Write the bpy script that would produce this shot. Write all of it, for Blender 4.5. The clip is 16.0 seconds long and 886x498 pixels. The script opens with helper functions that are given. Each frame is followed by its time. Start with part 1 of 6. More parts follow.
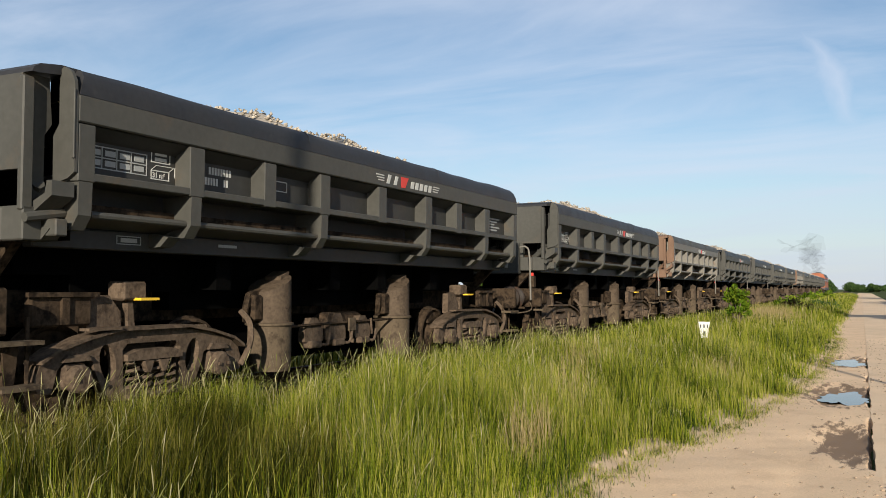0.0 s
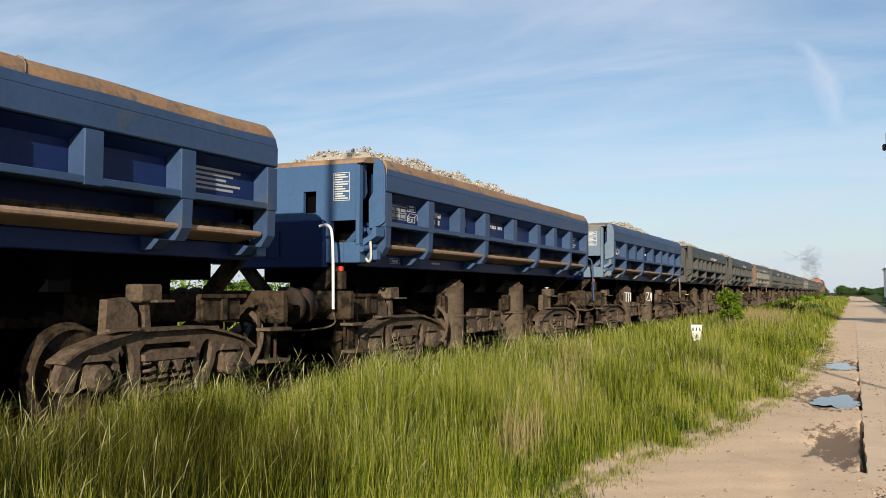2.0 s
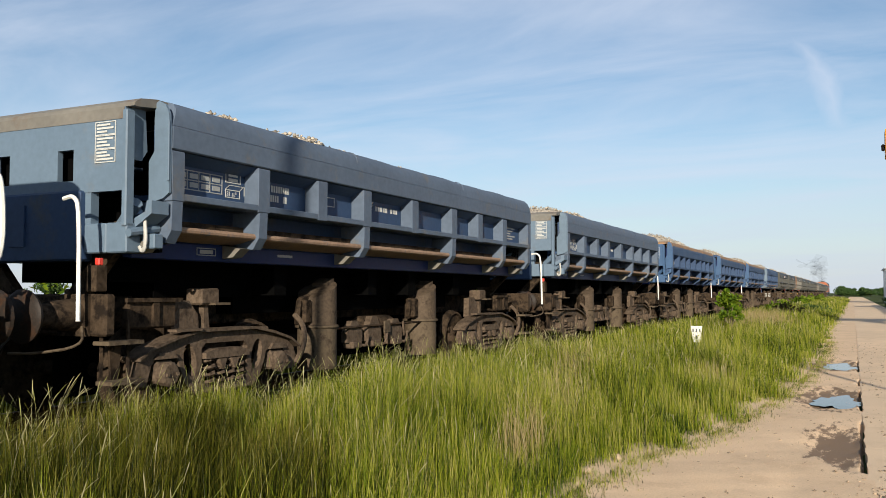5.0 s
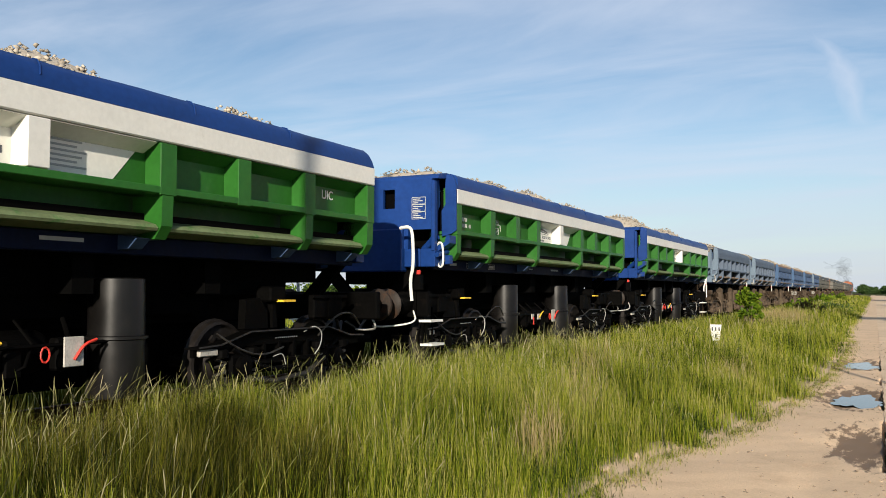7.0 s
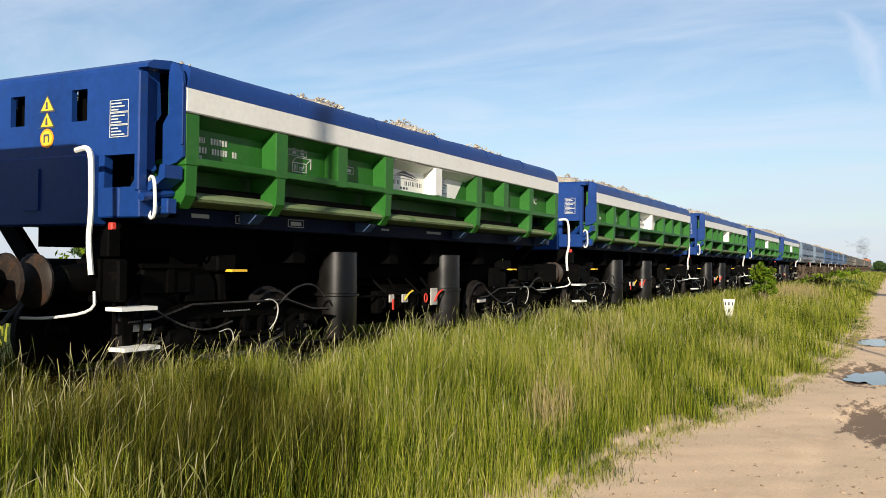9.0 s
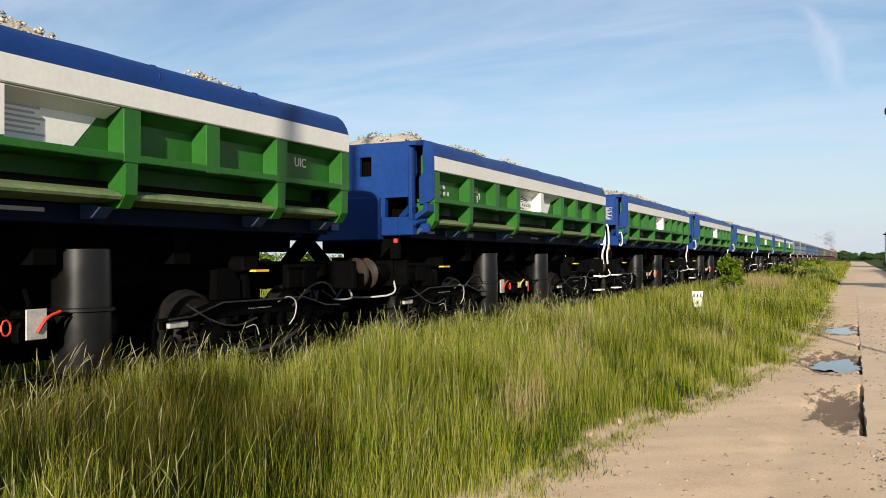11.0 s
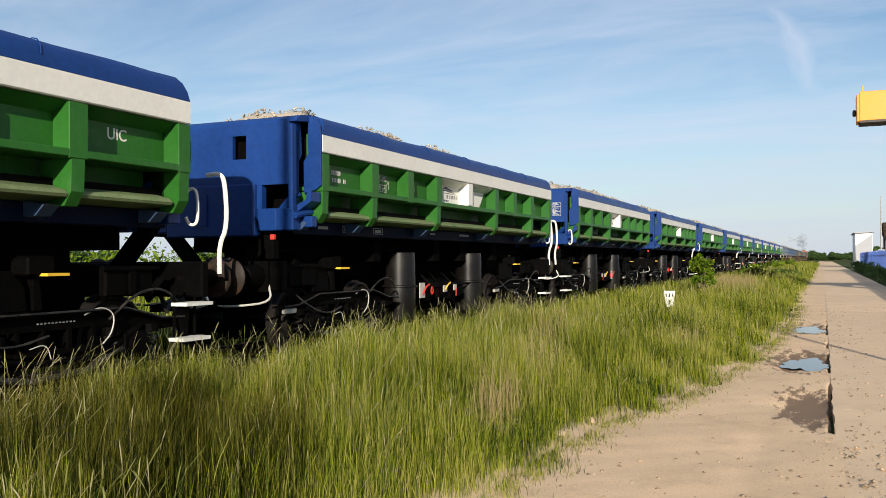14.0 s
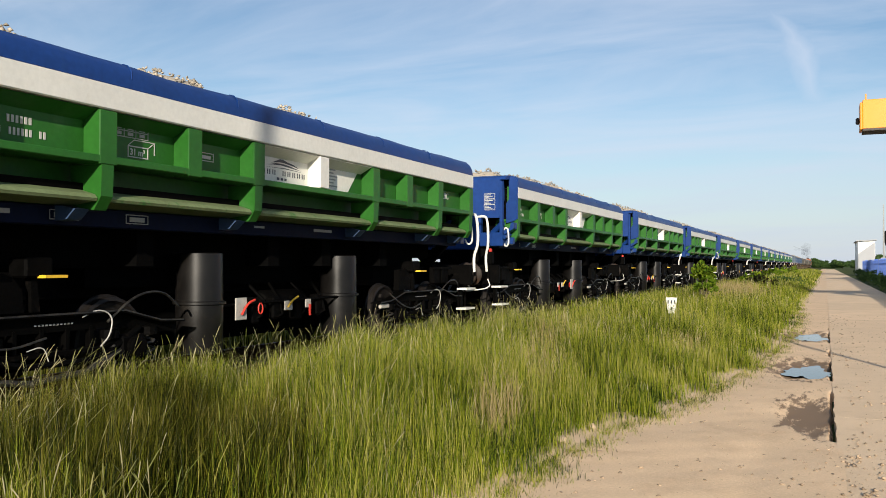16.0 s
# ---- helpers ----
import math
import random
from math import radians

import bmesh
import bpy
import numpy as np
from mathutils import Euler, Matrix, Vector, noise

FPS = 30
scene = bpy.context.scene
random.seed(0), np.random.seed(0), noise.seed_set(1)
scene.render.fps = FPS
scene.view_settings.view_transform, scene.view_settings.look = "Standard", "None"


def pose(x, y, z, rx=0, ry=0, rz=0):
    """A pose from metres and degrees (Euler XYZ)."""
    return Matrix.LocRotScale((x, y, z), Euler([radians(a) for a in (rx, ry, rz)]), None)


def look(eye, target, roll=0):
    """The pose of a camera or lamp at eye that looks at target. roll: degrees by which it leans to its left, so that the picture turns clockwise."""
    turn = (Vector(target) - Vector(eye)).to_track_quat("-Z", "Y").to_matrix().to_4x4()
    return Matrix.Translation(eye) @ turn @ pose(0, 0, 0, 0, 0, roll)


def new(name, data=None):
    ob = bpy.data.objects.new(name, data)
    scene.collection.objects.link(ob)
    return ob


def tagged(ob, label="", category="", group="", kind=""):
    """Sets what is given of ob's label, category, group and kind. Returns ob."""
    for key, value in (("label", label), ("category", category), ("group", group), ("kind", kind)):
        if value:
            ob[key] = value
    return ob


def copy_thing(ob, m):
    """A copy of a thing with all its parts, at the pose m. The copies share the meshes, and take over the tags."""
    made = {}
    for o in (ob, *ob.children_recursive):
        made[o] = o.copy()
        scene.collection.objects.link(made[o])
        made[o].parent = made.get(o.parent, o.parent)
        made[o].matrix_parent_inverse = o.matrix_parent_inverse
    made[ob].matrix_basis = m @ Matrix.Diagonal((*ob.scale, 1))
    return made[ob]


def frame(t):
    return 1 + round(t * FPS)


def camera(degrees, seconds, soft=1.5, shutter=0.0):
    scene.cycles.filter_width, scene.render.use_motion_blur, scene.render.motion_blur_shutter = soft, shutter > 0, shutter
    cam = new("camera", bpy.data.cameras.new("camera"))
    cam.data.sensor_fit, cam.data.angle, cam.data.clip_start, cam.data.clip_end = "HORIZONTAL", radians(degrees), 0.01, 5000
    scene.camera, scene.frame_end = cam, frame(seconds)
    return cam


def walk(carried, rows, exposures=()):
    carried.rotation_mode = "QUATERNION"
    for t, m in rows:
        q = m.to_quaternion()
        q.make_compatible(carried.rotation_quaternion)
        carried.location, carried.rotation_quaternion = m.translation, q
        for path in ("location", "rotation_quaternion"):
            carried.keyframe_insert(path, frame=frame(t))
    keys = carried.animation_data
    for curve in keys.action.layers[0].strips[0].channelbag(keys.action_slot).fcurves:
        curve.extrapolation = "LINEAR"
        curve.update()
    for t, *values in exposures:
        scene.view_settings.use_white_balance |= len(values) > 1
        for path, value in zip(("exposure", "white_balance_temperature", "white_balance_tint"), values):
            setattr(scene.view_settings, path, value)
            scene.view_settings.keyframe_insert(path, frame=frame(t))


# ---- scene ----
# camera: tripod-like stand beside the lane, eye 1.6 m over the concrete
EYE = (0.0, 0.0, 1.6)
TURNS = [  # seconds, pitch, roll, yaw
    (0.0, 2.59, -0.09, 25.70),
    (0.5, 2.61, -0.05, 25.68),
    (1.0, 2.57, -0.29, 25.56),
    (1.5, 2.70, -0.17, 25.40),
    (2.0, 2.77, -0.17, 25.24),
    (2.5, 2.78, -0.26, 25.12),
    (3.0, 2.88, -0.06, 24.99),
    (5.5, 2.97, 0.22, 25.43),
    (6.0, 3.02, 0.30, 25.75),
    (6.5, 2.91, 0.03, 26.07),
    (7.0, 2.80, 0.03, 26.39),
    (7.5, 2.84, 0.01, 26.36),
    (8.0, 2.44, -0.23, 26.78),
    (8.5, 1.17, -0.32, 27.36),
    (9.0, 0.91, -0.65, 27.25),
    (9.5, 0.93, -0.26, 26.99),
    (12.0, 0.55, 0.15, 23.99),
    (12.5, 0.52, -0.01, 23.45),
    (13.0, 0.49, 0.00, 23.37),
    (13.5, 0.57, 0.17, 23.47),
    (14.0, 0.71, 0.38, 23.61),
    (14.5, 0.75, 0.32, 23.67),
    (15.0, 0.91, 0.18, 23.74),
    (15.5, 1.04, 0.12, 23.72),
    (16.0, 1.03, -0.06, 23.74),
]
cam = camera(54.0, 16.0, soft=0.9)
walk(cam, [(t, pose(*EYE, 90 + p, r, y)) for t, p, r, y in TURNS],
     exposures=[(0.0, 0.52), (8.0, 0.52), (9.0, 0.66), (9.5, 0.66), (12.0, 0.52), (16.0, 0.52)])  # a little lighter midway

# ---- light ----
SUN_AZ = (0.342, -0.94)      # towards the sun, on the ground
SUN_EL = 17.5
world = bpy.data.worlds.new("sky")
scene.world = world
world.use_nodes = True
wn, wl = world.node_tree.nodes, world.node_tree.links
wn.clear()
sky = wn.new("ShaderNodeTexSky")
sky.sky_type, sky.sun_disc = "NISHITA", False
sky.sun_elevation = radians(SUN_EL)
sky.sun_rotation = math.atan2(SUN_AZ[0], SUN_AZ[1])
sky.air_density, sky.dust_density, sky.ozone_density = 1.0, 0.2, 2.4
geo = wn.new("ShaderNodeTexCoord")
sep = wn.new("ShaderNodeSeparateXYZ")
wl.new(geo.outputs["Generated"], sep.inputs[0])
# cirrus: wisps in a layer high overhead, stretched across the view
layer = wn.new("ShaderNodeVectorMath"); layer.operation = "DIVIDE"
high = wn.new("ShaderNodeMath"); high.operation = "ADD"; high.inputs[1].default_value = 0.16
wl.new(sep.outputs[2], high.inputs[0])
wl.new(geo.outputs["Generated"], layer.inputs[0]); wl.new(high.outputs[0], layer.inputs[1])
mapping = wn.new("ShaderNodeMapping"); mapping.inputs["Scale"].default_value = (0.55, 1.3, 0.0)
mapping.inputs["Rotation"].default_value = (0, 0, radians(20))
wl.new(layer.outputs[0], mapping.inputs[0])
puff = wn.new("ShaderNodeTexNoise")
puff.inputs["Scale"].default_value, puff.inputs["Detail"].default_value = 1.6, 8
puff.inputs["Roughness"].default_value, puff.inputs["Distortion"].default_value = 0.56, 0.5
wl.new(mapping.outputs[0], puff.inputs["Vector"])
ramp = wn.new("ShaderNodeValToRGB")
ramp.color_ramp.elements[0].position, ramp.color_ramp.elements[1].position = 0.36, 0.74
ramp.color_ramp.elements[1].color = (0.7, 0.7, 0.7, 1)
wl.new(puff.outputs["Fac"], ramp.inputs[0])
# one bent wisp like an old vapour trail
def wn_math(op, a, b=None, clamp=False):
    q = wn.new("ShaderNodeMath"); q.operation = op; q.use_clamp = clamp
    for i, v in enumerate((a, b)):
        if v is None:
            continue
        if isinstance(v, float):
            q.inputs[i].default_value = v
        else:
            wl.new(v, q.inputs[i])
    return q.outputs[0]


def wn_dot(v):
    q = wn.new("ShaderNodeVectorMath"); q.operation = "DOT_PRODUCT"; q.inputs[1].default_value = v
    wl.new(geo.outputs["Generated"], q.inputs[0])
    return q.outputs["Value"]


fray = wn.new("ShaderNodeTexNoise"); fray.inputs["Scale"].default_value, fray.inputs["Detail"].default_value = 14, 6
wl.new(geo.outputs["Generated"], fray.inputs["Vector"])
across = wn_math("ADD", wn_dot((-0.9260, 0.0568, -0.3733)), wn_math("MULTIPLY", wn_math("SUBTRACT", fray.outputs["Fac"], 0.5), 0.07))
across = wn_math("SUBTRACT", 1.0, wn_math("DIVIDE", wn_math("ABSOLUTE", across), 0.024), True)
length = wn_math("SUBTRACT", 1.0, wn_math("DIVIDE", wn_math("SUBTRACT", 1.0, wn_dot((-0.0285, 0.9753, 0.2189))), 0.0028), True)
trail = wn_math("MULTIPLY", wn_math("MULTIPLY", across, length), 0.55)
veil = wn_math("MAXIMUM", ramp.outputs[0], trail)
cloud = wn.new("ShaderNodeMix"); cloud.data_type = "RGBA"
cloud.inputs["B"].default_value = (6.2, 6.8, 8.0, 1)
wl.new(veil, cloud.inputs["Factor"]); wl.new(sky.outputs[0], cloud.inputs["A"])
back = wn.new("ShaderNodeBackground"); back.inputs[1].default_value = 0.08
out = wn.new("ShaderNodeOutputWorld")
# pale haze low over the land
low = wn.new("ShaderNodeMapRange"); low.interpolation_type = "SMOOTHSTEP"
low.inputs["From Min"].default_value, low.inputs["From Max"].default_value = 0.2, -0.02
low.inputs["To Max"].default_value = 0.8
wl.new(sep.outputs[2], low.inputs["Value"])
haze = wn.new("ShaderNodeMix"); haze.data_type = "RGBA"
haze.inputs["B"].default_value = (4.85, 5.55, 6.75, 1)
wl.new(low.outputs[0], haze.inputs["Factor"]); wl.new(cloud.outputs["Result"], haze.inputs["A"])
wl.new(haze.outputs["Result"], back.inputs[0]); wl.new(back.outputs[0], out.inputs[0])

sun = new("sun", bpy.data.lights.new("sun", "SUN"))
sun.data.energy, sun.data.angle, sun.data.color = 5.0, radians(0.55), (1.0, 0.9, 0.75)
h = math.cos(radians(SUN_EL))
sun.matrix_world = look((0, 0, 30), Vector((0, 0, 30)) - Vector((SUN_AZ[0] * h, SUN_AZ[1] * h, math.sin(radians(SUN_EL)))))


# ---- materials ----
def material(name, colour, rough=0.6, metal=0.0, vary=0.25, scale=3.0, grain=40.0, bump=0.15, second=None, second_at=0.62,
             island=0.0, per_object=0.0, depth=0.01, spec=0.5):
    """Painted, rusty or earthy surface: broad stains, fine grain, relief, and a second colour that shows in patches."""
    m = bpy.data.materials.new(name)
    m.use_nodes = True
    n, l = m.node_tree.nodes, m.node_tree.links
    b = n["Principled BSDF"]
    co = n.new("ShaderNodeTexCoord")
    broad = n.new("ShaderNodeTexNoise"); broad.inputs["Scale"].default_value, broad.inputs["Detail"].default_value = scale, 5
    fine = n.new("ShaderNodeTexNoise"); fine.inputs["Scale"].default_value, fine.inputs["Detail"].default_value = grain, 4
    for t in (broad, fine):
        l.new(co.outputs["Object"], t.inputs["Vector"])
    add = n.new("ShaderNodeMath"); add.operation = "ADD"
    l.new(broad.outputs["Fac"], add.inputs[0]); l.new(fine.outputs["Fac"], add.inputs[1])
    value = n.new("ShaderNodeMapRange")
    value.inputs["From Min"].default_value, value.inputs["From Max"].default_value = 0.6, 1.4
    value.inputs["To Min"].default_value, value.inputs["To Max"].default_value = 1 - vary, 1 + vary
    l.new(add.outputs[0], value.inputs["Value"])
    source = value.outputs[0]
    for amount, socket, node in ((island, "Random Per Island", "ShaderNodeNewGeometry"), (per_object, "Random", "ShaderNodeObjectInfo")):
        if amount:
            info = n.new(node)
            r = n.new("ShaderNodeMapRange")
            r.inputs["To Min"].default_value, r.inputs["To Max"].default_value = 1 - amount, 1 + amount
            l.new(info.outputs[socket], r.inputs["Value"])
            mul = n.new("ShaderNodeMath"); mul.operation = "MULTIPLY"
            l.new(source, mul.inputs[0]); l.new(r.outputs[0], mul.inputs[1])
            source = mul.outputs[0]
    col = n.new("ShaderNodeMix"); col.data_type = "RGBA"; col.blend_type = "MULTIPLY"; col.inputs["Factor"].default_value = 1
    l.new(source, col.inputs["B"])
    if second:
        patch = n.new("ShaderNodeTexNoise"); patch.inputs["Scale"].default_value, patch.inputs["Detail"].default_value = scale * 1.7, 8
        patch.inputs["Roughness"].default_value = 0.7
        l.new(co.outputs["Object"], patch.inputs["Vector"])
        cut = n.new("ShaderNodeMapRange")
        cut.inputs["From Min"].default_value, cut.inputs["From Max"].default_value = second_at - 0.05, second_at + 0.08
        l.new(patch.outputs["Fac"], cut.inputs["Value"])
        mix = n.new("ShaderNodeMix"); mix.data_type = "RGBA"
        mix.inputs["A"].default_value, mix.inputs["B"].default_value = (*colour, 1), (*second, 1)
        l.new(cut.outputs[0], mix.inputs["Factor"]); l.new(mix.outputs["Result"], col.inputs["A"])
    else:
        col.inputs["A"].default_value = (*colour, 1)
    l.new(col.outputs["Result"], b.inputs["Base Color"])
    rr = n.new("ShaderNodeMapRange")
    rr.inputs["To Min"].default_value, rr.inputs["To Max"].default_value = max(0.05, rough - 0.15), min(1, rough + 0.15)
    l.new(broad.outputs["Fac"], rr.inputs["Value"]); l.new(rr.outputs[0], b.inputs["Roughness"])
    b.inputs["Metallic"].default_value = metal
    b.inputs["Specular IOR Level"].default_value = spec
    if bump:
        bp = n.new("ShaderNodeBump"); bp.inputs["Strength"].default_value, bp.inputs["Distance"].default_value = bump, depth
        l.new(fine.outputs["Fac"], bp.inputs["Height"]); l.new(bp.outputs[0], b.inputs["Normal"])
    return m


def leafy(name, colours, patch=0.35, glow=0.2):
    """Blades and leaves: a range of greens by island, drier patches by place, light passing through."""
    m = bpy.data.materials.new(name)
    m.use_nodes = True
    n, l = m.node_tree.nodes, m.node_tree.links
    n.clear()
    out = n.new("ShaderNodeOutputMaterial")
    g = n.new("ShaderNodeNewGeometry")
    r = n.new("ShaderNodeValToRGB")
    while len(r.color_ramp.elements) < len(colours):
        r.color_ramp.elements.new(0.5)
    for i, c in enumerate(colours):
        r.color_ramp.elements[i].position = i / (len(colours) - 1)
        r.color_ramp.elements[i].color = (*c, 1)
    spot = n.new("ShaderNodeTexNoise"); spot.inputs["Scale"].default_value, spot.inputs["Detail"].default_value = 0.7, 4
    co = n.new("ShaderNodeTexCoord"); l.new(co.outputs["Object"], spot.inputs["Vector"])
    a = n.new("ShaderNodeMapRange")
    a.inputs["From Min"].default_value, a.inputs["From Max"].default_value = 0.3, 0.7
    a.inputs["To Min"].default_value, a.inputs["To Max"].default_value = -patch, patch
    l.new(spot.outputs["Fac"], a.inputs["Value"])
    s = n.new("ShaderNodeMath"); s.operation = "ADD"; s.use_clamp = True
    l.new(g.outputs["Random Per Island"], s.inputs[0]); l.new(a.outputs[0], s.inputs[1])
    l.new(s.outputs[0], r.inputs[0])
    d, t = n.new("ShaderNodeBsdfDiffuse"), n.new("ShaderNodeBsdfTranslucent")
    gl = n.new("ShaderNodeBsdfGlossy"); gl.inputs["Roughness"].default_value = 0.45; gl.inputs["Color"].default_value = (0.5, 0.5, 0.45, 1)
    l.new(r.outputs[0], d.inputs[0]); l.new(r.outputs[0], t.inputs[0])
    m1, m2 = n.new("ShaderNodeMixShader"), n.new("ShaderNodeMixShader")
    m1.inputs[0].default_value, m2.inputs[0].default_value = glow, 0.012
    l.new(d.outputs[0], m1.inputs[1]); l.new(t.outputs[0], m1.inputs[2])
    l.new(m1.outputs[0], m2.inputs[1]); l.new(gl.outputs[0], m2.inputs[2])
    l.new(m2.outputs[0], out.inputs[0])
    return m


M = {}
M["grass"] = leafy("grass_blades", [(0.005, 0.013, 0.002), (0.036, 0.066, 0.005), (0.16, 0.205, 0.012), (0.27, 0.285, 0.022), (0.37, 0.335, 0.1)], 0.3, 0.3)
M["seed"] = leafy("grass_ears", [(0.12, 0.14, 0.03), (0.22, 0.21, 0.08), (0.38, 0.34, 0.2)])
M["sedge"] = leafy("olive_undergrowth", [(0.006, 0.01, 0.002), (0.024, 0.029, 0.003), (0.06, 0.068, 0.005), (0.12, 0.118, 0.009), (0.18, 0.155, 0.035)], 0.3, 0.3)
M["reed"] = leafy("dry_reed", [(0.2, 0.16, 0.06), (0.28, 0.22, 0.1), (0.34, 0.28, 0.15)])
M["leaf"] = leafy("shrub_leaves", [(0.045, 0.09, 0.006), (0.09, 0.15, 0.01), (0.16, 0.2, 0.015)])
M["far_leaf"] = leafy("far_leaves", [(0.025, 0.055, 0.018), (0.045, 0.085, 0.025), (0.07, 0.11, 0.03)])
M["weed"] = leafy("brown_weed", [(0.05, 0.03, 0.015), (0.1, 0.06, 0.03), (0.09, 0.1, 0.03)])
M["bark"] = material("bark", (0.12, 0.09, 0.06), 0.9, scale=4, grain=30, bump=0.5)
M["soil"] = material("field_soil", (0.055, 0.07, 0.022), 0.95, vary=0.45, scale=0.35, grain=9, second=(0.12, 0.1, 0.05), second_at=0.62, bump=0.4, spec=0.05)
M["sand"] = material("sandy_dirt", (0.64, 0.465, 0.3), 0.92, vary=0.16, scale=0.9, grain=55, bump=0.35, second=(0.56, 0.4, 0.255), second_at=0.58, spec=0.2)
M["concrete"] = material("dusty_concrete", (0.64, 0.48, 0.32), 0.9, vary=0.13, scale=0.8, grain=70, bump=0.25, per_object=0.05, second=(0.56, 0.415, 0.275), second_at=0.58, spec=0.2)
M["pebble"] = material("pebbles", (0.27, 0.2, 0.135), 0.9, vary=0.3, island=0.4, grain=30)
M["ballast"] = material("ballast_bed", (0.018, 0.016, 0.012), 0.95, vary=0.5, scale=5, grain=25, bump=0.8, depth=0.04, spec=0.1)
M["stone"] = material("crushed_stone", (0.34, 0.295, 0.235), 0.95, vary=0.25, scale=2, grain=20, bump=0.4, island=0.4)
M["rail"] = material("rail_steel", (0.05, 0.03, 0.02), 0.8, 0.0, scale=4, grain=40, spec=0.1)
M["sleeper"] = material("sleeper_timber", (0.04, 0.032, 0.025), 0.9, island=0.25, scale=5, spec=0.1)
M["green"] = material("green_paint", (0.019, 0.105, 0.014), 0.45, vary=0.18, scale=1.3, grain=18, bump=0.05, second=(0.036, 0.12, 0.03), second_at=0.62, spec=0.25)
M["green_dust"] = material("dusty_green_paint", (0.14, 0.18, 0.085), 0.7, vary=0.25, scale=2.5, grain=22, second=(0.04, 0.13, 0.03), second_at=0.6, spec=0.2)
M["royal"] = material("blue_paint", (0.0065, 0.034, 0.155), 0.42, vary=0.22, scale=1.2, grain=15, bump=0.05, second=(0.016, 0.045, 0.135), second_at=0.66, spec=0.25)
# much darker than the blue paint, for sole bars under the box
M["sole_blue"] = material("darker_blue_paint", (0.002, 0.0055, 0.022), 0.6, vary=0.3, scale=2, grain=20, spec=0.08)
M["white"] = material("white_paint", (0.66, 0.65, 0.6), 0.5, vary=0.09, scale=1.5, grain=22, bump=0.04, second=(0.58, 0.56, 0.5), second_at=0.64)
M["mark"] = material("white_lettering", (0.45, 0.45, 0.42), 0.6, vary=0.1)
M["mark_dim"] = material("faded_lettering", (0.3, 0.31, 0.3), 0.7, vary=0.15)
M["mark_dark"] = material("dark_lettering", (0.05, 0.055, 0.07), 0.6, vary=0.1)
M["olive"] = material("dark_grey_paint", (0.058, 0.057, 0.05), 0.55, vary=0.18, scale=1.4, grain=16, bump=0.08, second=(0.074, 0.062, 0.047), second_at=0.6, spec=0.25)
M["olive_pale"] = material("dusty_grey_paint", (0.14, 0.13, 0.11), 0.6, vary=0.2, scale=1.4, grain=16, bump=0.08, second=(0.13, 0.09, 0.06), second_at=0.6)
M["slate"] = material("navy_blue_paint", (0.008, 0.02, 0.082), 0.5, vary=0.16, scale=1.3, grain=16, bump=0.07, second=(0.012, 0.024, 0.076), second_at=0.64, spec=0.2)
M["pale_dust"] = material("pale_dusty_blue_paint", (0.085, 0.112, 0.155), 0.6, vary=0.18, scale=1.3, grain=16, bump=0.07, second=(0.12, 0.12, 0.12), second_at=0.6, spec=0.2)
M["drum_grimy"] = material("oily_dark_drum", (0.078, 0.058, 0.041), 0.75, vary=0.4, scale=4, grain=24, bump=0.15, second=(0.028, 0.02, 0.014), second_at=0.6, spec=0.06)
M["pale"] = material("pale_blue_paint", (0.1, 0.145, 0.195), 0.5, vary=0.14, scale=1.3, grain=16, bump=0.06, second=(0.12, 0.14, 0.16), second_at=0.62)
# paler blue: navy wagons' ribs and bands, against darker recessed panels
M["slate_pale"] = material("dusty_blue_paint", (0.03, 0.058, 0.12), 0.55, vary=0.2, scale=1.3, grain=16, bump=0.07, second=(0.055, 0.068, 0.09), second_at=0.6, spec=0.25)
M["rusty_edge"] = material("rusted_edge", (0.23, 0.135, 0.07), 0.85, vary=0.35, scale=2.5, grain=25, bump=0.2, second=(0.07, 0.08, 0.1), second_at=0.58)
M["steel_blue"] = material("steel_blue_paint", (0.042, 0.088, 0.172), 0.5, vary=0.14, scale=1.3, grain=16, bump=0.06, second=(0.052, 0.082, 0.13), second_at=0.64, spec=0.25)
# darker grey of the recessed panels and sole bars
M["olive_dark"] = material("deeper_grey_paint", (0.034, 0.034, 0.032), 0.55, vary=0.2, scale=1.4, grain=16, bump=0.08, second=(0.045, 0.04, 0.033), second_at=0.6, spec=0.25)
M["dark_edge"] = material("blackened_edge", (0.022, 0.022, 0.023), 0.5, vary=0.3, scale=2, grain=18, bump=0.1, second=(0.05, 0.045, 0.04), second_at=0.66, spec=0.3)
M["rust_pipe"] = material("rusted_sill", (0.24, 0.155, 0.1), 0.8, vary=0.3, scale=4, grain=25, bump=0.2, second=(0.1, 0.1, 0.12), second_at=0.64)
M["orange_end"] = material("rusty_brown_plate", (0.14, 0.08, 0.048), 0.75, vary=0.3, scale=2)
M["chassis"] = material("rust_brown_underframe", (0.05, 0.035, 0.023), 0.85, vary=0.55, scale=4, grain=22, bump=0.35, second=(0.014, 0.0105, 0.008), second_at=0.52, spec=0.05)
M["bogie"] = material("dusty_cast_iron", (0.092, 0.067, 0.047), 0.85, vary=0.5, scale=6, grain=26, bump=0.5, second=(0.052, 0.037, 0.026), second_at=0.56, spec=0.1)
M["drum_old"] = material("dusty_brown_drum", (0.09, 0.068, 0.045), 0.8, vary=0.3, scale=3, grain=24, bump=0.15, second=(0.04, 0.029, 0.02), second_at=0.56, spec=0.12)
M["black"] = material("black_underframe", (0.0018, 0.0017, 0.0016), 0.6, vary=0.4, scale=4, grain=24, bump=0.25, second=(0.0065, 0.005, 0.004), second_at=0.66, spec=0.03)
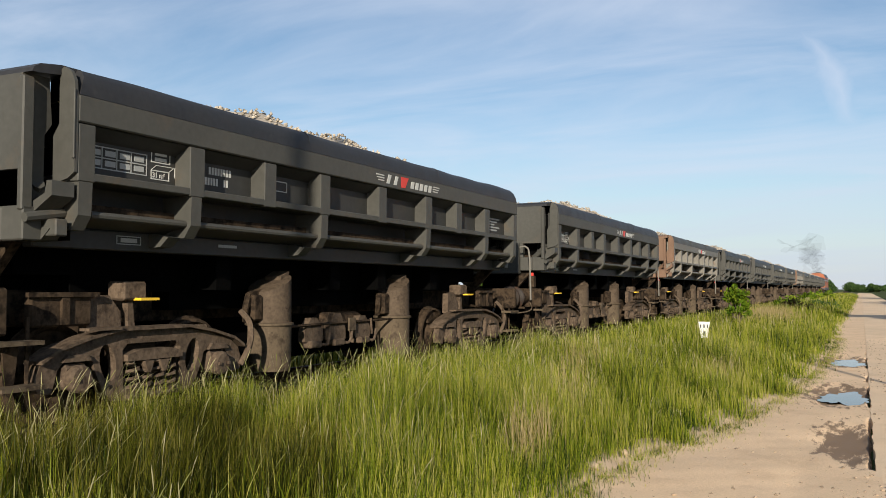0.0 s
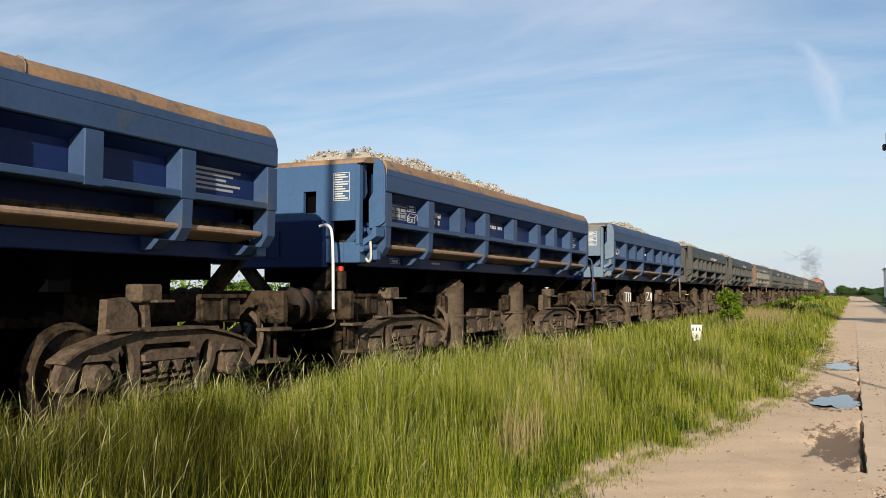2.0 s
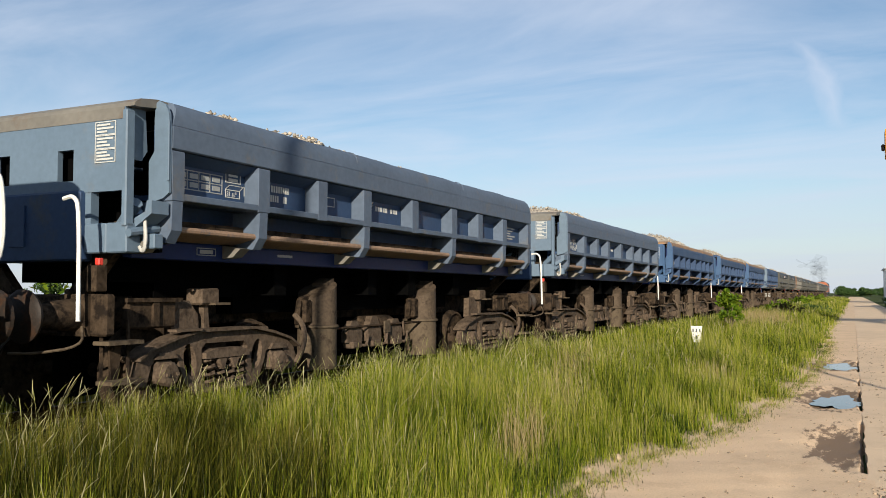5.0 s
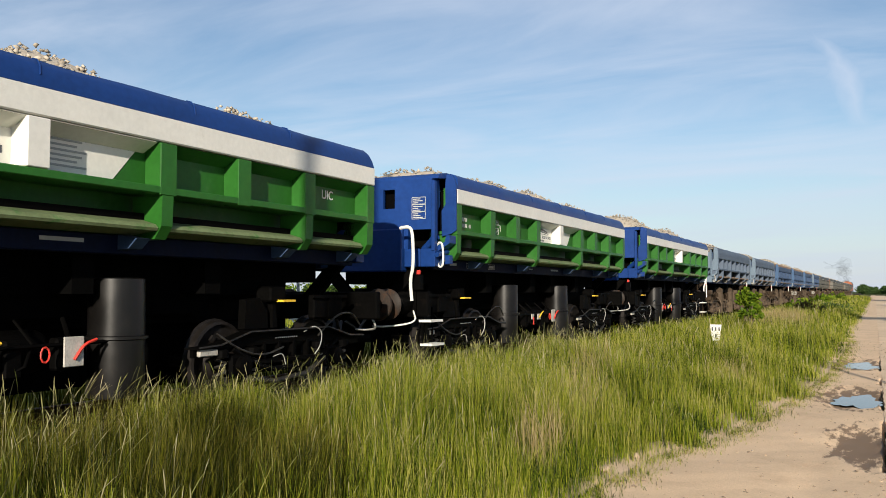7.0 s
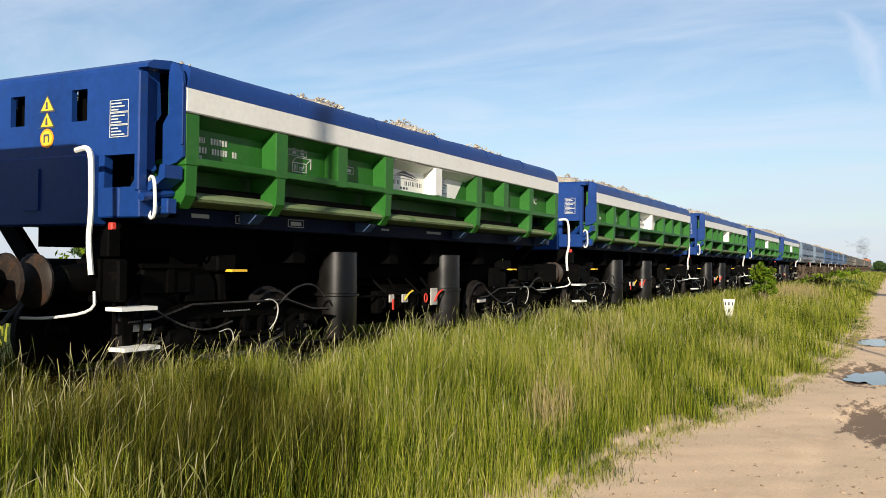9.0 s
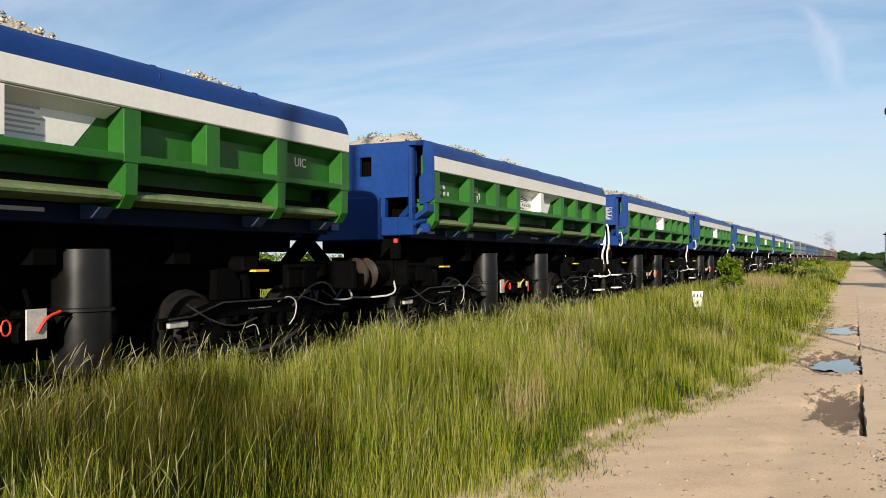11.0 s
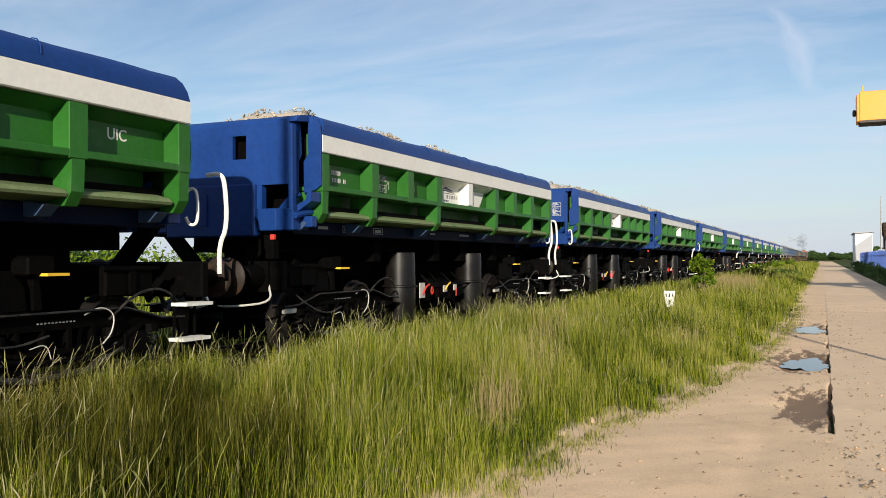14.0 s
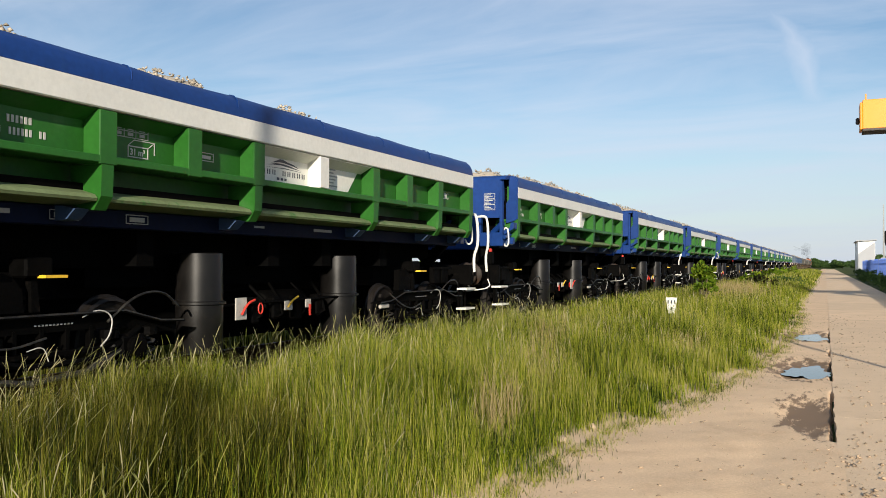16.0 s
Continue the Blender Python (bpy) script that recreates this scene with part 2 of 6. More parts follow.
M["drum_new"] = material("black_steel_drum", (0.0055, 0.005, 0.0048), 0.34, vary=0.4, scale=3, grain=20, bump=0.04, second=(0.011, 0.0095, 0.008), second_at=0.58, spec=0.4)
# lighter than the black iron, a painted highlight for edges and thin gear
M["worn"] = material("glinting_black_iron", (0.026, 0.024, 0.021), 0.45, vary=0.5, scale=6, grain=30, bump=0.2, second=(0.008, 0.007, 0.006), second_at=0.5, spec=0.3)
# near-black that paints the deep shade in recesses and below the boxes
M["shade_black"] = material("deep_shade_black", (0.0018, 0.0018, 0.0018), 0.95, vary=0.3, spec=0.03)
M["steel"] = material("worn_buffer_steel", (0.02, 0.015, 0.012), 0.55, 0.0, vary=0.45, scale=6, second=(0.04, 0.02, 0.011), second_at=0.55, spec=0.15)
M["wheel"] = material("dark_wheel_steel", (0.014, 0.012, 0.011), 0.5, 0.2, vary=0.4, scale=6, spec=0.2)
M["rubber"] = material("black_hose", (0.02, 0.02, 0.02), 0.6)
M["bright_pipe"] = material("pale_grey_pipe", (0.4, 0.39, 0.36), 0.5, vary=0.15)
M["plate"] = material("dirty_white_plate", (0.4, 0.38, 0.34), 0.6, vary=0.3, scale=9, grain=60, second=(0.2, 0.16, 0.12), second_at=0.62)
M["yellow"] = material("yellow_paint", (0.75, 0.47, 0.03), 0.5, vary=0.1)
M["red"] = material("red_paint", (0.55, 0.035, 0.02), 0.5, vary=0.1)
M["crane"] = material("yellow_crane_paint", (0.82, 0.27, 0.01), 0.5, vary=0.08, scale=0.6)
M["fence"] = material("blue_fence_paint", (0.045, 0.13, 0.5), 0.5, vary=0.15)
M["shed_white"] = material("white_sheet", (0.75, 0.75, 0.74), 0.5, vary=0.06, scale=0.4)
M["shed_grey"] = material("grey_sheet", (0.3, 0.31, 0.33), 0.6, vary=0.1, scale=0.4)
M["dark_steel"] = material("dark_steel", (0.06, 0.05, 0.045), 0.7)
M["galv"] = material("galvanised_pole", (0.35, 0.35, 0.34), 0.5, 0.3)
M["loco"] = material("orange_locomotive_paint", (0.3, 0.075, 0.02), 0.5, vary=0.15)
M["loco_dark"] = material("dark_locomotive_roof", (0.05, 0.05, 0.055), 0.6)
M["glass"] = material("dark_cab_glass", (0.02, 0.025, 0.03), 0.08, vary=0.05, bump=0)


def water_material():
    m = bpy.data.materials.new("puddle_water")
    m.use_nodes = True
    b = m.node_tree.nodes["Principled BSDF"]
    b.inputs["Base Color"].default_value = (0.1, 0.075, 0.05, 1)
    b.inputs["Roughness"].default_value = 0.03
    b.inputs["IOR"].default_value = 1.33
    n, l = m.node_tree.nodes, m.node_tree.links
    t = n.new("ShaderNodeTexNoise"); t.inputs["Scale"].default_value = 6
    bp = n.new("ShaderNodeBump"); bp.inputs["Strength"].default_value, bp.inputs["Distance"].default_value = 0.03, 0.01
    l.new(t.outputs["Fac"], bp.inputs["Height"]); l.new(bp.outputs[0], b.inputs["Normal"])
    return m


def smoke_material():
    m = bpy.data.materials.new("exhaust_smoke")
    m.use_nodes = True
    n, l = m.node_tree.nodes, m.node_tree.links
    n.clear()
    out, d, t, mix = (n.new(k) for k in ("ShaderNodeOutputMaterial", "ShaderNodeBsdfDiffuse", "ShaderNodeBsdfTransparent", "ShaderNodeMixShader"))
    d.inputs[0].default_value = (0.02, 0.02, 0.022, 1)
    mix.inputs[0].default_value = 0.07
    l.new(t.outputs[0], mix.inputs[1]); l.new(d.outputs[0], mix.inputs[2]); l.new(mix.outputs[0], out.inputs[0])
    return m


M["water"], M["smoke"] = water_material(), smoke_material()


# ---- mesh helpers ----
def part(name, bm, mat, parent=None, label=""):
    """Links a bmesh as one mesh object, under a thing or a part where one is given."""
    me = bpy.data.meshes.new(name)
    bmesh.ops.recalc_face_normals(bm, faces=bm.faces[:])
    bm.to_mesh(me)
    bm.free()
    me.materials.append(mat)
    ob = new(name, me)
    if parent:
        ob.parent = parent
    if label:
        ob["label"] = label
    return ob


def thing(name, at=(0, 0, 0), label="", category="", group="", kind=""):
    ob = new(name)
    ob.location = at
    return tagged(ob, label, category, group, kind)


def bx(bm, x0, x1, y0, y1, z0, z1, bevel=0.0):
    r = bmesh.ops.create_cube(bm, size=1, matrix=Matrix.Translation(((x0 + x1) / 2, (y0 + y1) / 2, (z0 + z1) / 2))
                              @ Matrix.Diagonal((abs(x1 - x0), abs(y1 - y0), abs(z1 - z0), 1)))
    if bevel:
        edges = {e for v in r["verts"] for e in v.link_edges}
        bmesh.ops.bevel(bm, geom=list(edges), offset=bevel, segments=1, affect="EDGES")
    return bm


def prism(bm, pts, axis, a, b, cuts=1):
    """Extrudes a polygon along x, y or z from a to b. pts are the two other coordinates, in order."""
    def at(p, q):
        return {"x": (q, p[0], p[1]), "y": (p[0], q, p[1]), "z": (p[0], p[1], q)}[axis]
    rings = [[bm.verts.new(at(p, a + (b - a) * i / cuts)) for p in pts] for i in range(cuts + 1)]
    n = len(pts)
    for r, s in zip(rings, rings[1:]):
        for i in range(n):
            bm.faces.new((r[i], r[(i + 1) % n], s[(i + 1) % n], s[i]))
    bm.faces.new(rings[0][::-1])
    bm.faces.new(rings[-1])
    return bm


def tube(bm, pts, r, n=7):
    """A round bar along a line of points."""
    pts = [Vector(p) for p in pts]
    rings = []
    for i, p in enumerate(pts):
        d = (pts[min(i + 1, len(pts) - 1)] - pts[max(i - 1, 0)]).normalized()
        u = d.orthogonal().normalized() if not rings else (last - d * last.dot(d)).normalized()
        last = u
        w = d.cross(u)
        rings.append([bm.verts.new(p + r * (math.cos(k * math.tau / n) * u + math.sin(k * math.tau / n) * w)) for k in range(n)])
    for a, b in zip(rings, rings[1:]):
        for k in range(n):
            bm.faces.new((a[k], a[(k + 1) % n], b[(k + 1) % n], b[k]))
    bm.faces.new(rings[0][::-1])
    bm.faces.new(rings[-1])
    return bm


def bend(pts, times=2):
    """Rounds the corners of a line of points, keeping its ends."""
    pts = [Vector(p) for p in pts]
    for _ in range(times):
        q = [pts[0]]
        for a, b in zip(pts, pts[1:]):
            q += [a.lerp(b, 0.25), a.lerp(b, 0.75)]
        pts = q + [pts[-1]]
    return pts


def lathe(bm, profile, n=24, m=Matrix()):
    """Turns a line of (radius, height) round z, then places it by m."""
    rings = [[bm.verts.new(m @ Vector((r * math.cos(k * math.tau / n), r * math.sin(k * math.tau / n), z))) for k in range(n)] for r, z in profile]
    for a, b in zip(rings, rings[1:]):
        for k in range(n):
            bm.faces.new((a[k], a[(k + 1) % n], b[(k + 1) % n], b[k]))
    bm.faces.new(rings[0][::-1])
    bm.faces.new(rings[-1])
    return bm


def smooth(ob, angle=40):
    ob.data.shade_smooth()
    for e in ob.data.edges:
        pass
    ob.data.set_sharp_from_angle(angle=radians(angle))
    return ob


def arrays(name, verts, faces, mat):
    """A mesh from arrays of vertices and of triangles or quads."""
    me = bpy.data.meshes.new(name)
    k = faces.shape[1]
    me.vertices.add(len(verts)); me.loops.add(faces.size); me.polygons.add(len(faces))
    me.vertices.foreach_set("co", np.asarray(verts, np.float32).ravel())
    me.loops.foreach_set("vertex_index", np.asarray(faces, np.int32).ravel())
    me.polygons.foreach_set("loop_start", np.arange(0, faces.size, k, dtype=np.int32))
    me.update(calc_edges=True)
    me.materials.append(mat)
    return new(name, me)


def letters(text, size, mat, parent, m, name="lettering"):
    """Flat lettering in the built-in font, as a mesh, in the plane of m."""
    c = bpy.data.curves.new("letters", "FONT")
    c.body, c.size, c.extrude, c.offset = text, size, 0.001, 0.0018
    tmp = new("letters", c)
    bpy.context.view_layer.update()
    me = bpy.data.meshes.new_from_object(tmp.evaluated_get(bpy.context.evaluated_depsgraph_get()))
    bpy.data.objects.remove(tmp)
    me.transform(m)
    me.materials.clear(); me.materials.append(mat)
    ob = new(name, me)
    ob.parent = parent
    return ob


def damp_ground(m, spots):
    """Darkens the earth in ragged patches, wetter towards the middle: one ellipse a spot (x, y, half width, half length)."""
    n, l = m.node_tree.nodes, m.node_tree.links
    b = n["Principled BSDF"]
    dry = b.inputs["Base Color"].links[0].from_socket
    rough = b.inputs["Roughness"].links[0].from_socket
    co = n.new("ShaderNodeTexCoord")
    stir = n.new("ShaderNodeTexNoise"); stir.inputs["Scale"].default_value, stir.inputs["Detail"].default_value = 7.0, 9
    stir.inputs["Roughness"].default_value = 0.72
    long = n.new("ShaderNodeMapping"); long.inputs["Scale"].default_value = (1.0, 0.28, 1.0)
    l.new(co.outputs["Object"], long.inputs[0]); l.new(long.outputs[0], stir.inputs["Vector"])
    total = None
    for x, y, a, c in spots:
        mp = n.new("ShaderNodeMapping"); mp.vector_type = "POINT"
        mp.inputs["Scale"].default_value = (1 / a, 1 / c, 0)
        mp.inputs["Location"].default_value = (-x / a, -y / c, 0)
        ln = n.new("ShaderNodeVectorMath"); ln.operation = "LENGTH"
        l.new(co.outputs["Object"], mp.inputs[0]); l.new(mp.outputs[0], ln.inputs[0])
        if total is None:
            total = ln.outputs["Value"]
        else:
            mn = n.new("ShaderNodeMath"); mn.operation = "MINIMUM"
            l.new(total, mn.inputs[0]); l.new(ln.outputs["Value"], mn.inputs[1])
            total = mn.outputs[0]
    ad = n.new("ShaderNodeMath"); ad.operation = "MULTIPLY_ADD"; ad.inputs[1].default_value = 3.2
    l.new(stir.outputs["Fac"], ad.inputs[0]); l.new(total, ad.inputs[2])
    wet = n.new("ShaderNodeMapRange")
    wet.inputs["From Min"].default_value, wet.inputs["From Max"].default_value = 2.5, 2.25
    l.new(ad.outputs[0], wet.inputs["Value"])
    mix = n.new("ShaderNodeMix"); mix.data_type = "RGBA"; mix.inputs["B"].default_value = (0.2, 0.135, 0.085, 1)
    l.new(wet.outputs[0], mix.inputs["Factor"]); l.new(dry, mix.inputs["A"]); l.new(mix.outputs["Result"], b.inputs["Base Color"])
    rm = n.new("ShaderNodeMix"); rm.inputs["B"].default_value = 0.8
    l.new(wet.outputs[0], rm.inputs["Factor"]); l.new(rough, rm.inputs["A"]); l.new(rm.outputs["Result"], b.inputs["Roughness"])


damp_ground(M["sand"], [(-0.12, 10.2, 0.44, 1.55), (-0.34, 14.6, 0.62, 1.75), (-0.36, 21.1, 0.58, 2.0)])


# ---- ground, lane, track ----
RAIL_Z = 0.36               # rail head over the concrete
TRACK_X = -7.27             # middle of the track
rng = np.random.default_rng(7)
EDGE_Y = np.array([-30, 5.4, 6.9, 8.5, 9.7, 12.6, 15.3, 18.1, 22.9, 40.5, 75, 400])
EDGE_X = np.array([-1.95, -1.95, -1.9, -1.76, -1.42, -1.06, -0.86, -0.7, -0.62, -0.62, -0.55, -0.5])
GULLIES = [(8.6, 10.4), (10.2, 12.1), (13.1, 15.9), (16.6, 17.9), (19.5, 22.6), (23.4, 24.2)]   # from, to along the slab
PUDDLES = [(-0.33, 14.4, 0.42, 1.35), (-0.36, 21.0, 0.4, 1.4), (-0.15, 10.0, 0.3, 1.2)]   # x, y, half width, half length


def wave(x, y, s):
    return np.sin(x * 1.7 * s + 1.3) * np.sin(y * 1.1 * s + 0.4) + 0.5 * np.sin(x * 3.9 * s + y * 2.3 * s) + 0.3 * np.sin(y * 5.7 * s - x * 4.1 * s + 2)


def land_z(x, y):
    """Height of the land: level at the lane, rising to the track bed, with a little roughness."""
    up = np.clip((-1.8 - x) / 2.6, 0, 1)
    far = np.clip((-9 - x) / 3, 0, 1)
    return -0.03 + 0.13 * up * up * (3 - 2 * up) + 0.02 * wave(x, y, 0.9) * np.clip((-1.5 - x), 0, 1) - 0.25 * far


def lane_z(x, y):
    calm = np.clip((0.0 - x) / 0.5, 0.0, 1)
    z = calm * (0.012 * wave(x, y, 0.6) + 0.006 * wave(x + 3, y, 2.3)) + 0.008 + 0.012 * np.clip((9.0 - y) / 1.5, 0, 1) * np.clip((x + 0.5) / 0.5, 0, 1) - 0.012 * np.exp(-((x + 0.62 - 0.1 * np.sin(y * 0.21)) / 0.13) ** 2) * np.clip((14 - y) / 6, 0, 1) + 0.004 * np.sin(y * 41) * np.exp(-((x + 0.62 - 0.1 * np.sin(y * 0.21)) / 0.1) ** 2)
    for i, (px, py, a, b) in enumerate(PUDDLES):
        q = ((x - px) / a) ** 2 + ((y - py + 0.3 * np.sin(3 * x)) / b) ** 2 + 0.25 * wave(x * 3, y * 1.5, 1.2)
        z = z - 0.055 * np.clip(1.35 - q, 0, 1)
    # washed-out gully along the slab's edge, in ragged stretches
    gully = 0.0
    for y0, y1 in GULLIES:
        gully = np.maximum(gully, np.clip((y - y0) / 0.35, 0, 1) * np.clip((y1 - y) / 0.35, 0, 1))
    wide = 0.03 + 0.007 * np.sin(y * 2.3) + 0.004 * np.sin(y * 5.7 + 1)
    return z - 0.11 * gully * np.exp(-(np.clip(0.075 - x, 0, 9) / wide) ** 2)


def sheet(name, xs, ys, height, mat):
    gx, gy = np.meshgrid(xs, ys)
    v = np.stack([gx, gy, height(gx, gy)], -1).reshape(-1, 3)
    n, m = len(ys), len(xs)
    i = (np.arange(n - 1)[:, None] * m + np.arange(m - 1)).ravel()
    ob = arrays(name, v, np.stack([i, i + 1, i + m + 1, i + m], 1), mat)
    ob.data.shade_smooth()
    return ob


spread = np.concatenate([-np.geomspace(3000, 12, 16), np.linspace(-11, 4, 46), np.geomspace(5, 3000, 16)])
along = np.concatenate([-np.geomspace(3000, 12, 12), np.linspace(-10, 60, 141), np.geomspace(62, 4000, 26)])
ground = tagged(sheet("ground", spread, along, lambda x, y: land_z(x, y) - 0.06, M["soil"]),
                "flat grassy land beside the railway, reaching the horizon", "ground", kind="structure")

# lane of sandy dirt between the grass and the concrete
rows_y = np.concatenate([np.linspace(-20, 4, 40), np.linspace(4.08, 26, 275), np.geomspace(26.2, 380, 60)])
cols = np.concatenate([np.linspace(0, 0.93, 42), np.linspace(0.942, 1, 12)])
gx = np.empty((len(rows_y), len(cols)))
for j, yy in enumerate(rows_y):
    left = np.interp(yy, EDGE_Y, EDGE_X) + 0.05 * math.sin(yy * 3.1) + 0.04 * math.sin(yy * 7.3 + 1) - 0.95
    gx[j] = left + (0.13 - left) * cols
gy = np.repeat(rows_y[:, None], len(cols), 1)
fade = np.clip(cols / 0.16, 0, 1)[None, :]
gz = lane_z(gx, gy) - 0.07 * (1 - fade)
i = (np.arange(len(rows_y) - 1)[:, None] * len(cols) + np.arange(len(cols) - 1)).ravel()
lane = arrays("dirt_lane", np.stack([gx, gy, gz], -1).reshape(-1, 3), np.stack([i, i + 1, i + len(cols) + 1, i + len(cols)], 1), M["sand"])
lane.data.shade_smooth()
tagged(lane, "pale sandy dirt strip with puddles along the road", "dirt lane", kind="structure")


def puddle(px, py, a, b, level):
    """Standing water with a wandering shore, lying in its hollow."""
    bm = bmesh.new()
    ring = []
    for k in range(48):
        t = k * math.tau / 48
        r = 1 + 0.16 * math.sin(3 * t + px * 9) + 0.12 * math.sin(5 * t + py) + 0.09 * math.sin(11 * t) + 0.05 * math.sin(17 * t)
        ring.append(bm.verts.new((min(px + a * r * math.cos(t), 0.065), py + b * r * math.sin(t), level)))
    bm.faces.new(ring)
    bmesh.ops.triangulate(bm, faces=bm.faces[:])
    ob = part("puddle", bm, M["water"])
    return tagged(ob, "shallow puddle of rainwater reflecting the sky", "puddle", kind="structure")


puddle(-0.25, 14.2, 0.32, 0.8, -0.014)
puddle(-0.32, 20.9, 0.34, 1.0, -0.014)
# concrete road in cast panels, with a broken edge against the dirt
road = thing("road", (0, 0, 0), "dusty pale concrete road of cast panels", "road", kind="structure")
for k in range(62):
    y0, length = -20 + 6 * k, 6.0
    bm = bmesh.new()
    n = 24 if y0 < 40 else 2
    edge = [(0.075 + (0.008 * math.sin(2.9 * (y0 + length * j / n)) + 0.006 * math.sin(8.3 * (y0 + length * j / n)) + (0.012 * random.random() if n > 2 else 0)), y0 + 0.001 + (length - 0.002) * j / n) for j in range(n + 1)]
    prism(bm, edge + [(3.05, y0 + length - 0.001), (3.05, y0 + 0.001)], "z", -0.2, 0.013 + 0.003 * random.random())
    part("panel", bm, M["concrete"], road)

# pebbles and clods strewn over the lane and the road's edge
def rocks(name, places, sizes, mat, flat=0.7):
    """Many small broken stones as one mesh: each a jittered octahedron cut into eight faces."""
    base = np.array([(1, 0, 0), (-1, 0, 0), (0, 1, 0), (0, -1, 0), (0, 0, 1), (0, 0, -1)], float)
    tri = np.array([(0, 2, 4), (2, 1, 4), (1, 3, 4), (3, 0, 4), (2, 0, 5), (1, 2, 5), (3, 1, 5), (0, 3, 5)])
    n = len(places)
    v = base[None] * rng.uniform(0.55, 1.15, (n, 6, 1)) + rng.uniform(-0.35, 0.35, (n, 6, 3))
    a = rng.uniform(0, math.tau, n)
    c, s = np.cos(a), np.sin(a)
    v = np.stack([v[..., 0] * c[:, None] - v[..., 1] * s[:, None], v[..., 0] * s[:, None] + v[..., 1] * c[:, None], v[..., 2] * flat], -1)
    v = v * np.asarray(sizes)[:, None, None] + np.asarray(places)[:, None, :]
    f = (tri[None] + 6 * np.arange(n)[:, None, None]).reshape(-1, 3)
    return arrays(name, v.reshape(-1, 3), f, mat)


n = 4200
py_ = 4.5 + 26 * rng.random(n) ** 1.8
px_ = rng.uniform(-1.9, 2.6, n)
near_edge = rng.random(n) < 0.35
px_[near_edge] = rng.normal(0.25, 0.35, near_edge.sum())
keep = px_ > np.interp(py_, EDGE_Y, EDGE_X) + 0.05
for qx, qy, qa, qb in PUDDLES:
    keep &= ((px_ - qx) / (qa * 1.5)) ** 2 + ((py_ - qy) / (qb * 1.3)) ** 2 > 1
px_, py_ = px_[keep], py_[keep]
pz_ = np.where(px_ > 0.1, 0.02, lane_z(px_, py_) + 0.002)
extra = 260
px_ = np.concatenate([px_, rng.normal(0.5, 0.35, extra)]); py_ = np.concatenate([py_, rng.uniform(5.0, 8.6, extra)]); pz_ = np.concatenate([pz_, np.full(extra, 0.024)])
grit = np.concatenate([0.004 + 0.022 * rng.random(len(px_) - extra) ** 5, 0.005 + 0.02 * rng.random(extra) ** 3])
pebbles = tagged(rocks("pebbles", np.stack([px_, py_, pz_], -1), grit, M["pebble"]),
                 "small pale pebbles and clods strewn on the lane", "pebbles", kind="stuff")

# track bed, sleepers and rails
bm = bmesh.new()
prism(bm, [(TRACK_X - 2.6, -0.3), (TRACK_X + 2.6, -0.3), (TRACK_X + 1.55, 0.17), (TRACK_X - 1.55, 0.17)], "y", -60, 900)
tagged(part("track_bed", bm, M["ballast"]), "dark dirty ballast bed under the railway track", "track bed", kind="structure")
n = 480
v = np.array([(x, y, z) for x in (-1.3, 1.3) for y in (-0.13, 0.13) for z in (0.12, 0.2)], float)
f = np.array([(0, 1, 3, 2), (4, 6, 7, 5), (0, 4, 5, 1), (2, 3, 7, 6), (1, 5, 7, 3), (0, 2, 6, 4)])
pos = np.stack([np.full(n, TRACK_X), -20 + 0.62 * np.arange(n), np.zeros(n)], -1)
tagged(arrays("sleepers", (v[None] + pos[:, None]).reshape(-1, 3), (f[None] + 8 * np.arange(n)[:, None, None]).reshape(-1, 4), M["sleeper"]),
       "weathered dark sleepers under the rails", "sleepers", kind="stuff")
for s in (-1, 1):
    bm = bmesh.new()
    x = TRACK_X + s * 0.7525
    prism(bm, [(x - 0.07, 0.2), (x + 0.07, 0.2), (x + 0.02, 0.24), (x + 0.012, 0.31), (x + 0.036, 0.325), (x + 0.036, RAIL_Z), (x - 0.036, RAIL_Z),
               (x - 0.036, 0.325), (x - 0.012, 0.31), (x - 0.02, 0.24)], "y", -60, 900)
    tagged(part("rail", bm, M["rail"]), "rusty steel rail on sleepers", "rail", "rails of the track", kind="structure")


# ---- grass ----
def blades(name, px, py, pz, height, width, lean, mat, segs=3, wind=(-0.15, 0.3)):
    """Bent tapering blades as one mesh: each a strip of quads closing to a tip."""
    n = len(px)
    a = rng.uniform(0, math.tau, n)
    side = np.stack([np.cos(a), np.sin(a), np.zeros(n)], -1)
    b = rng.uniform(0, math.tau, n)
    way = np.stack([np.cos(b), np.sin(b)], -1) * (lean * rng.uniform(0.1, 1.0, n))[:, None] + np.array(wind) * (lean * rng.uniform(0.2, 1, n))[:, None]
    vs = []
    for k in range(segs + 1):
        t = k / segs
        w = width * (1 - t ** 1.6) * 0.5 + 0.0004
        c = np.stack([px + way[:, 0] * height * t * t, py + way[:, 1] * height * t * t, pz + height * t * (1 - 0.25 * lean * t)], -1)
        vs += [c - side * w[:, None], c + side * w[:, None]]
    v = np.stack(vs, 1).reshape(-1, 3)
    m = 2 * (segs + 1)
    f = np.array([(2 * k, 2 * k + 1, 2 * k + 3, 2 * k + 2) for k in range(segs)])
    return arrays(name, v, (f[None] + m * np.arange(n)[:, None, None]).reshape(-1, 4), mat)


